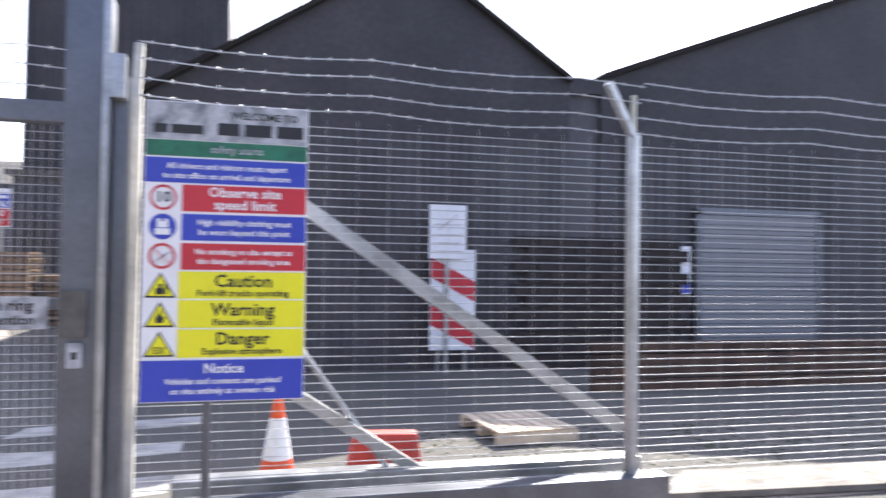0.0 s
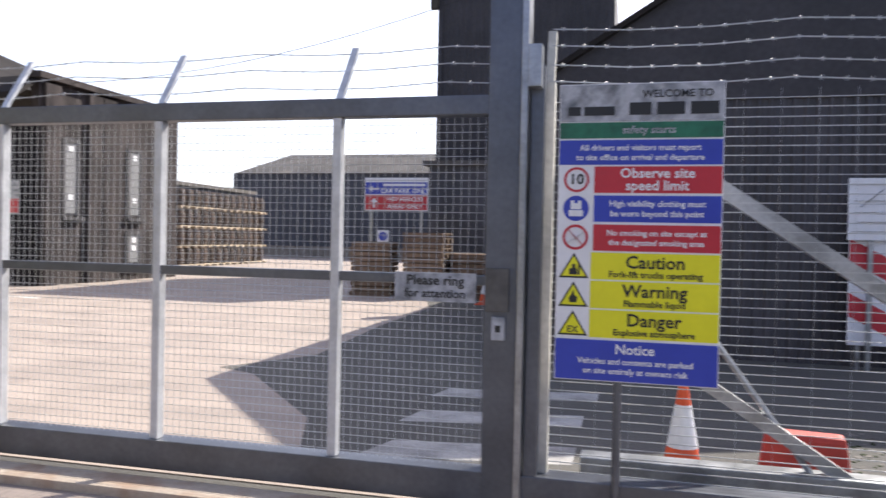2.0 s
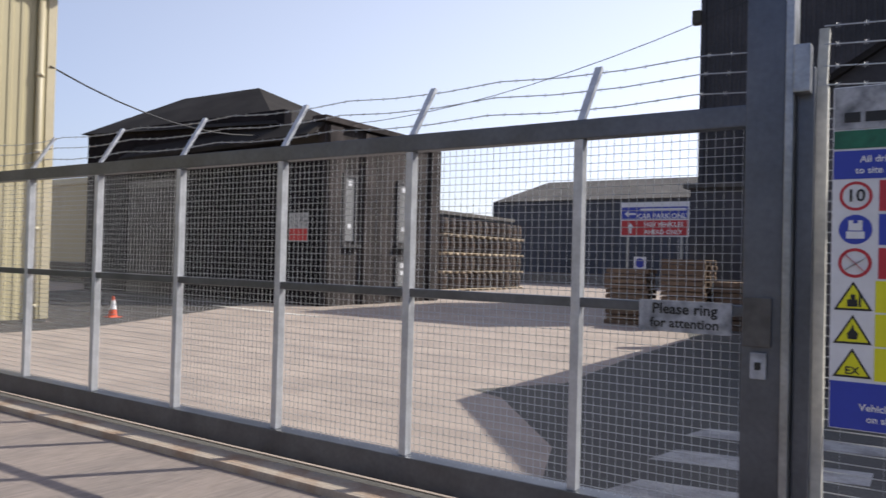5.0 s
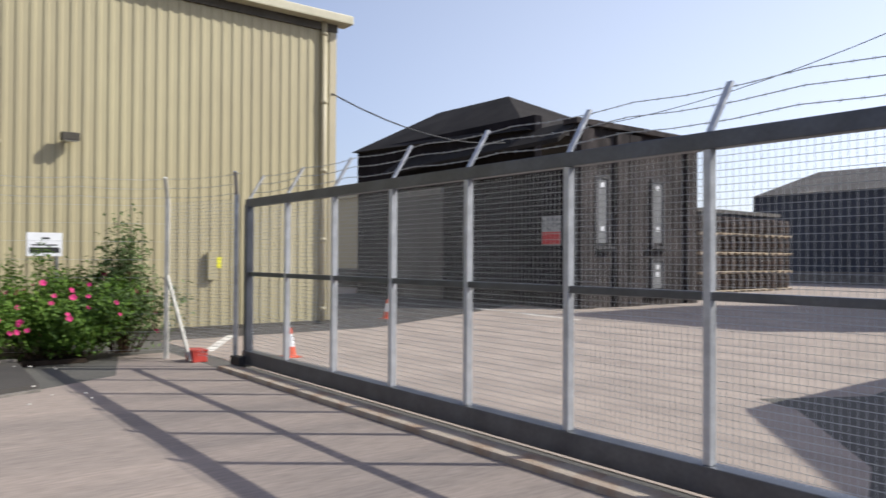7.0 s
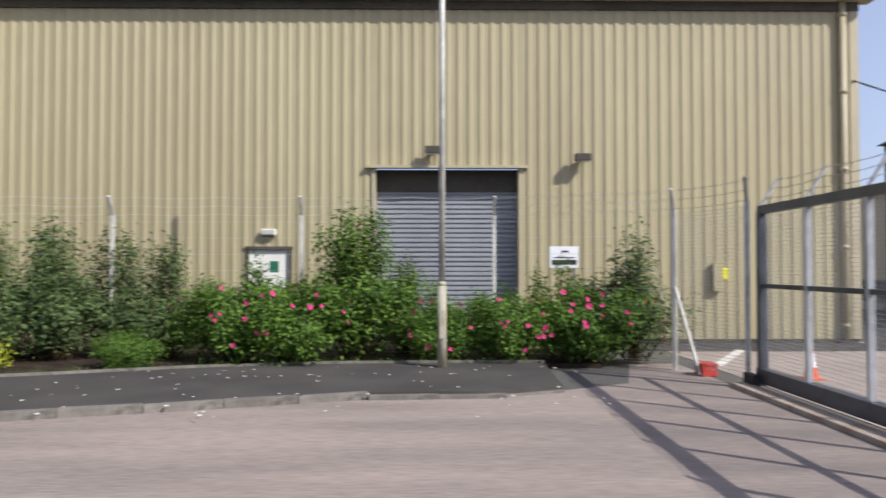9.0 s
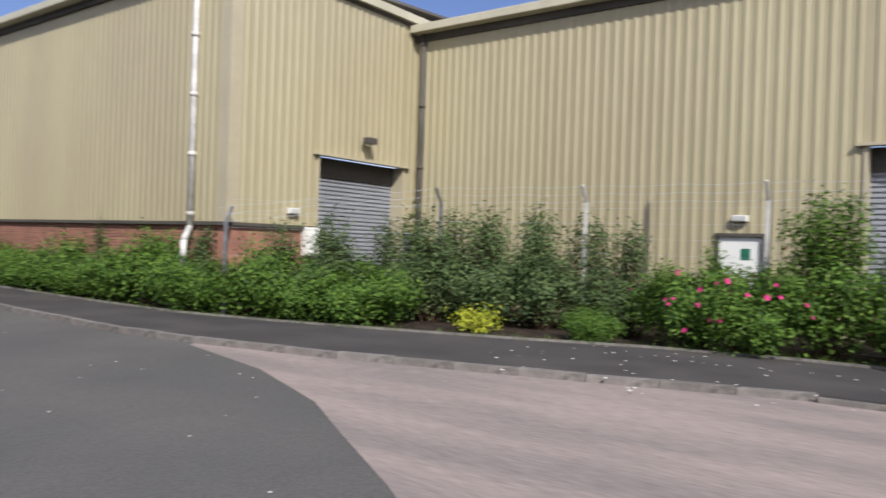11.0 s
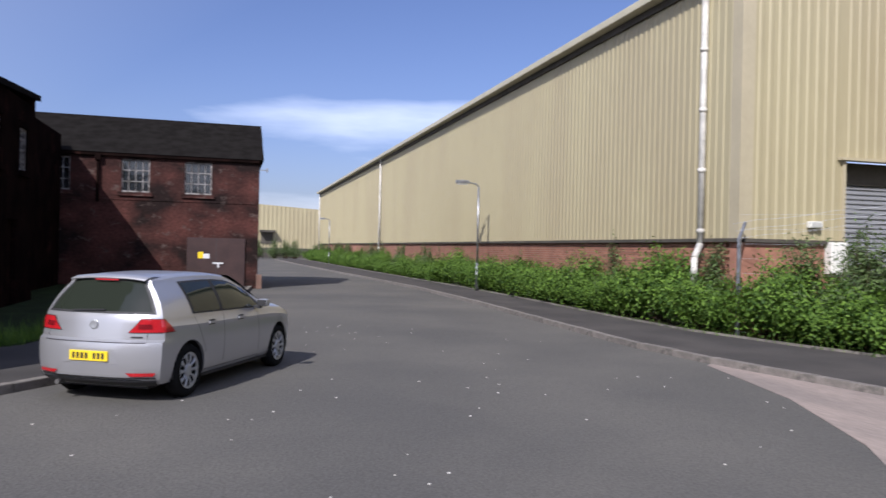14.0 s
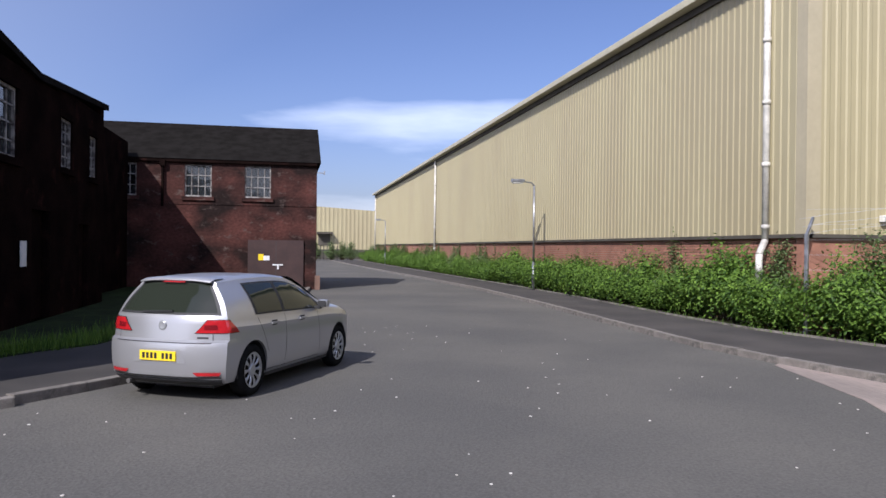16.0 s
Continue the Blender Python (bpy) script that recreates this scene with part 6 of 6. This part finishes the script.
for x in (0.0, 2.637):
    for sign in (-1, 1):
        arch = bmesh.new()
        lathe(arch, [(0.35, sign * 0.63), (0.352, sign * 0.86), (0.345, sign * 0.86), (0.343, sign * 0.63)], 32, (x, 0, 0.325), "Y")
        bmesh.ops.delete(arch, geom=[v for v in arch.verts if v.co.z < 0.2], context="VERTS")
        part("arch_liner", arch, BLACKPLASTIC, car)


def patch(name, grid, mat, parent=None, label=""):
    """A panel over the body from rows of points."""
    bm = bmesh.new()
    vs = [[bm.verts.new(p) for p in row] for row in grid]
    for a, b in zip(vs, vs[1:]):
        for i in range(len(a) - 1):
            bm.faces.new((a[i], a[i + 1], b[i + 1], b[i]))
    bmesh.ops.recalc_face_normals(bm, faces=bm.faces[:])
    return part(name, bm, mat, parent or car, label, True)


def on_tail(v, z, lift):
    """A point over the tail: v across it, past 1 round the corner on to the flank."""
    s, v = math.copysign(1, v), abs(v)
    if v <= 1:
        y = v * car_side(-0.775, z)
        n = Vector((-1, 0.55 * v ** 3, 0)).normalized() * lift
        return (car_rear(z, y) + n.x, s * (y + n.y), z)
    x = -0.775 + (v - 1) * 0.8
    y = car_side(x, z)
    x = car_place(x, y, z)[0]
    return (x - lift * 0.4, s * (y + lift), z)


def tail_patch(name, v0, v1, z0, z1, mat, lift, label="", top0=None, top1=None, n=10, parent=None):
    top0, top1 = (v0 if top0 is None else top0), (v1 if top1 is None else top1)
    grid = []
    for i in range(7):
        f = i / 6
        a, b = v0 + (top0 - v0) * f, v1 + (top1 - v1) * f
        grid.append([on_tail(a + (b - a) * k / n, z0 + (z1 - z0) * f, lift) for k in range(n + 1)])
    return patch(name, grid, mat, parent, label)


def on_side(x, z, sign, lift):
    y = car_side(x, z)
    p = car_place(x, y, z)
    return (p[0], sign * (y + lift), z)


def side_glass(name, x0, x1, f0, f1, sign, mat, lift, lean0=0.0, lean1=0.0, label=""):
    """Panel in the glasshouse, f from the belt to the roof's edge, its ends leaning."""
    grid = []
    for i in range(7):
        f = f0 + (f1 - f0) * i / 6
        row = []
        for k in range(13):
            a, b = x0 + lean0 * f, x1 + lean1 * f
            x = a + (b - a) * k / 12
            belt, top = car_belt(x), car_top(x)
            edge = top - 0.08 * min(1.0, (top - belt) / 0.4)
            row.append(on_side(x, belt + (edge - belt) * f, sign, lift))
        grid.append(row)
    return patch(name, grid, mat, None, label)


for sign in (-1, 1):
    side_glass("window_surround", 0.10, 2.12, 0.03, 0.97, sign, BLACKPLASTIC, 0.005, -0.05, -0.28)
    side_glass("rear_side_window", 0.15, 0.80, 0.08, 0.92, sign, CARGLASS, 0.008, -0.04, 0.0, "dark tinted rear door glass")
    side_glass("front_side_window", 0.88, 2.0, 0.08, 0.92, sign, CARGLASS, 0.008, 0.0, -0.3, "dark tinted front door glass")
    for x in (0.42, 1.22):
        y = car_side(x, 0.83)
        hd = part("door_handle", bevelled(boxes((x, x + 0.21, sign * (y + 0.022) - 0.012, sign * (y + 0.022) + 0.012, 0.832, 0.862)), 0.008), SILVER, car)
        part("handle_cup", bevelled(boxes((x + 0.03, x + 0.17, sign * (y + 0.003) - 0.006, sign * (y + 0.003) + 0.006, 0.815, 0.88)), 0.005), BLACKPLASTIC, hd)
    for xa, xb, za, zb in ((0.84, 0.84, 0.27, 0.94), (1.93, 1.86, 0.27, 0.92), (0.36, 0.12, 0.50, 0.95)):
        patch("door_seam", [[on_side(xa + (xb - xa) * i / 8 + d, za + (zb - za) * i / 8, sign, 0.003) for d in (0.0, 0.008)] for i in range(9)], BLACKPLASTIC)
    patch("door_seam", [[on_side(0.37 + 1.56 * i / 12, 0.27 + d, sign, 0.003) for d in (0.0, 0.008)] for i in range(13)], BLACKPLASTIC)
    patch("sill_trim", [[on_side(0.37 + 1.92 * i / 12, z, sign, 0.006) for z in (0.192, 0.215, 0.235)] for i in range(13)], BLACKPLASTIC)
    m = part("door_mirror", bevelled(boxes((1.80, 1.92, sign * 0.975 - 0.085, sign * 0.975 + 0.085, 0.955, 1.06)), 0.045), SILVER, car, "silver door mirror with black glass")
    part("mirror_glass", bevelled(boxes((1.792, 1.806, sign * 0.975 - 0.07, sign * 0.975 + 0.07, 0.965, 1.05)), 0.006), BLACKPLASTIC, m)
    part("mirror_foot", bevelled(boxes((1.80, 1.88, sign * 0.89 - 0.06, sign * 0.89 + 0.06, 0.93, 0.97)), 0.012), BLACKPLASTIC, m)
    lamp = tail_patch("tail_lamp", sign * 0.55, sign * 1.30, 0.81, 0.955, REDLAMP, 0.012, "red wrap-around tail lamp", sign * 0.74, sign * 1.05, 14)
    tail_patch("inner_lens", sign * 0.68, sign * 0.86, 0.845, 0.90, REDDARK, 0.015, "", None, None, 6, lamp)
    tail_patch("lamp_edge", sign * 0.535, sign * 1.315, 0.802, 0.962, BLACKPLASTIC, 0.006, "", sign * 0.73, sign * 1.06, 14)
    tail_patch("bumper_reflector", sign * 0.62, sign * 0.93, 0.325, 0.365, REDLAMP, 0.008, "slim red bumper reflector", sign * 0.56, sign * 0.95)
    tail_patch("tailgate_seam", sign * 0.795, sign * 0.803, 0.70, 0.80, BLACKPLASTIC, 0.005, n=1)
# rear window, plate, badge, bumper
tail_patch("rear_window_surround", -0.93, 0.93, 1.01, 1.385, BLACKPLASTIC, 0.004, "", -0.90, 0.90, 16)
tail_patch("rear_window", -0.88, 0.88, 1.035, 1.365, CARGLASS, 0.007, "dark tinted rear window", -0.84, 0.84, 16)
tail_patch("tailgate_seam", -0.80, 0.80, 0.694, 0.702, BLACKPLASTIC, 0.005, n=14)
tail_patch("lower_bumper", -0.97, 0.97, 0.2, 0.275, BLACKPLASTIC, 0.006, "black lower bumper", n=14)
tail_patch("bumper_trim", -0.95, 0.95, 0.295, 0.31, BLACKPLASTIC, 0.004, "", n=14)
patch("roof_spoiler", [[(x, y, z - 0.03 * (abs(y) / 0.56) ** 3) for y in np.linspace(-0.52, 0.52, 13)] for x, z in ((-0.40, 1.388), (-0.458, 1.392), (-0.462, 1.405), (-0.34, 1.436), (-0.15, 1.44))], SILVER, None, "silver roof spoiler over the rear window")
part("brake_light", bevelled(boxes((-0.472, -0.455, -0.16, 0.16, 1.372, 1.388)), 0.004), REDLAMP, car)
patch("windscreen", [[(x, s * (car_roof(x) - 0.03), car_top(x) + 0.004) for s in (-1, -0.5, 0, 0.5, 1)] for x in (1.42, 1.55, 1.8, 2.1, 2.32)], CARGLASS)
pl = part("number_plate", bevelled(boxes((-0.792, -0.776, -0.26, 0.26, 0.49, 0.60)), 0.003), YELLOW, car, "yellow rear number plate")
for i in range(7):
    y = 0.2 - 0.058 * i - (0.05 if i > 3 else 0.0)
    part("plate_bar", boxes((-0.795, -0.792, y - 0.018, y + 0.018, 0.512, 0.578)), S_BLACK, pl)
tail_patch("plate_recess", -0.46, 0.46, 0.462, 0.625, SILVER, 0.004, "", -0.36, 0.36)
bm = bmesh.new()
lathe(bm, [(0.056, 0.0), (0.056, 0.012), (0.045, 0.018), (0.03, 0.014)], 24, (0, 0, 0), "Y")
bmesh.ops.recalc_face_normals(bm, faces=bm.faces[:])
bd = part("badge", bm, ALLOY, car, "round chrome tailgate badge", True)
bd.matrix_basis = pose(car_tail(0.885) - 0.001, 0, 0.885, 0, 0, 90)
tail_patch("model_script", -0.74, -0.58, 0.745, 0.765, BLACKPLASTIC, 0.004)
bm = bmesh.new()
bar(bm, (-0.655, -0.12, 1.05), (-0.66, 0.32, 1.035), 0.018, 0.018)
part("rear_wiper", bm, BLACKPLASTIC, car)
bm = bmesh.new()
tube(bm, (-0.70, 0.5, 0.215), (-0.56, 0.5, 0.22), 0.03, 12)
part("exhaust_pipe", bm, HOOP, car)


def wheel(x, sign):
    bm = bmesh.new()
    prof = [(0.2, 0.0), (0.295, 0.01), (0.315, 0.045), (0.316, 0.15), (0.295, 0.195), (0.215, 0.2), (0.2, 0.17)]
    lathe(bm, [(r, sign * (0.675 + h)) for r, h in prof], 36, (0, 0, 0), "Y")
    bmesh.ops.recalc_face_normals(bm, faces=bm.faces[:])
    w = part("wheel", bm, TYRE, car, smooth=True)
    w.matrix_basis = pose(x, 0, 0.316)
    # Black disc stands in for the shade behind the spokes.
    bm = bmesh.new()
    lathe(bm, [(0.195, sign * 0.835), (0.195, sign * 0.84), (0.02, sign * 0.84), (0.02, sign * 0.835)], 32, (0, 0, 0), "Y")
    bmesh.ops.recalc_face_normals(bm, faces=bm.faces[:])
    part("wheel_shade_disc", bm, BLACKPLASTIC, w)
    bm = bmesh.new()
    lathe(bm, [(0.03, sign * 0.872), (0.055, sign * 0.875), (0.075, sign * 0.862), (0.075, sign * 0.845)], 24, (0, 0, 0), "Y")
    bmesh.ops.recalc_face_normals(bm, faces=bm.faces[:])
    part("hub", bm, ALLOY, w, smooth=True)
    for k in range(10):
        a = k * math.pi / 5
        bm = bmesh.new()
        vs = []
        for r, half, out in ((0.06, 0.012, 0.858), (0.13, 0.016, 0.872), (0.20, 0.032, 0.868)):
            vs.append([bm.verts.new((r * math.cos(a) - q * math.sin(a), sign * (out - (0.012 if abs(q) == half else 0.0)), r * math.sin(a) + q * math.cos(a))) for q in (-half, -half * 0.5, half * 0.5, half)])
        for p, q in zip(vs, vs[1:]):
            for i in range(3):
                bm.faces.new((p[i], p[i + 1], q[i + 1], q[i]))
        bmesh.ops.recalc_face_normals(bm, faces=bm.faces[:])
        part("spoke", bm, ALLOY, w)
    bm = bmesh.new()
    lathe(bm, [(0.193, sign * 0.85), (0.218, sign * 0.868), (0.21, sign * 0.878), (0.193, sign * 0.866)], 36, (0, 0, 0), "Y")
    bmesh.ops.delete(bm, geom=[f for f in bm.faces if len(f.verts) > 4], context="FACES")
    bmesh.ops.recalc_face_normals(bm, faces=bm.faces[:])
    part("rim", bm, ALLOY, w, "silver ten-spoke wheel cover", True)


for x in (0.0, 2.637):
    for sign in (-1, 1):
        wheel(x, sign)

# ---- plinth bricks, nearest stretch as pieces, the rest joined ----
bk = boxes((-0.065, 0.0, 0, 0.213, 0, 0.063))
bme = bpy.data.meshes.new("brick")
bk.to_mesh(bme)
bk.free()
bme.materials.append(BRICK)
made = 0
rest_v, rest_f = [], []
for row in range(27):
    z = 0.02 + row * 0.075
    y = LY - 0.3 - (0.1125 if row % 2 else 0.0)
    while y > -60:
        if made < 300 and z > 1.25 and y > -22.5:
            o = new("brick", bme)
            o.parent = lshed
            o.matrix_basis = pose(LX - 0.002 + random.uniform(0, 0.003), y - 0.213, z)
            made += 1
        elif z > 0.7:
            b = len(rest_v)
            rest_v += [(LX - 0.065 + dx, y - 0.213 + dy, z + dz) for dx in (0, 0.064) for dy in (0, 0.213) for dz in (0, 0.063)]
            rest_f += [tuple(b + i for i in f) for f in ((0, 1, 3, 2), (4, 6, 7, 5), (0, 4, 5, 1), (2, 3, 7, 6), (0, 2, 6, 4), (1, 5, 7, 3))]
        y -= 0.225
me = bpy.data.meshes.new("brickwork")
me.from_pydata(rest_v, [], rest_f)
me.materials.append(BRICK)
o = new("brickwork", me)
o.parent = lshed
o["kind"] = "stuff"
part("far_brickwork", boxes((LX - 0.066, LX - 0.004, LFAR, -60.2, 0, PL - 0.05)), BRICK, lshed)
part("front_brickwork", boxes((E1 + 0.02, LX - 0.07, LY - 0.066, LY - 0.004, 0, PL - 0.05), (LX - 0.07, LX - 0.002, LY - 0.3, LY - 0.002, 0, PL - 0.05)), BRICK, lshed)
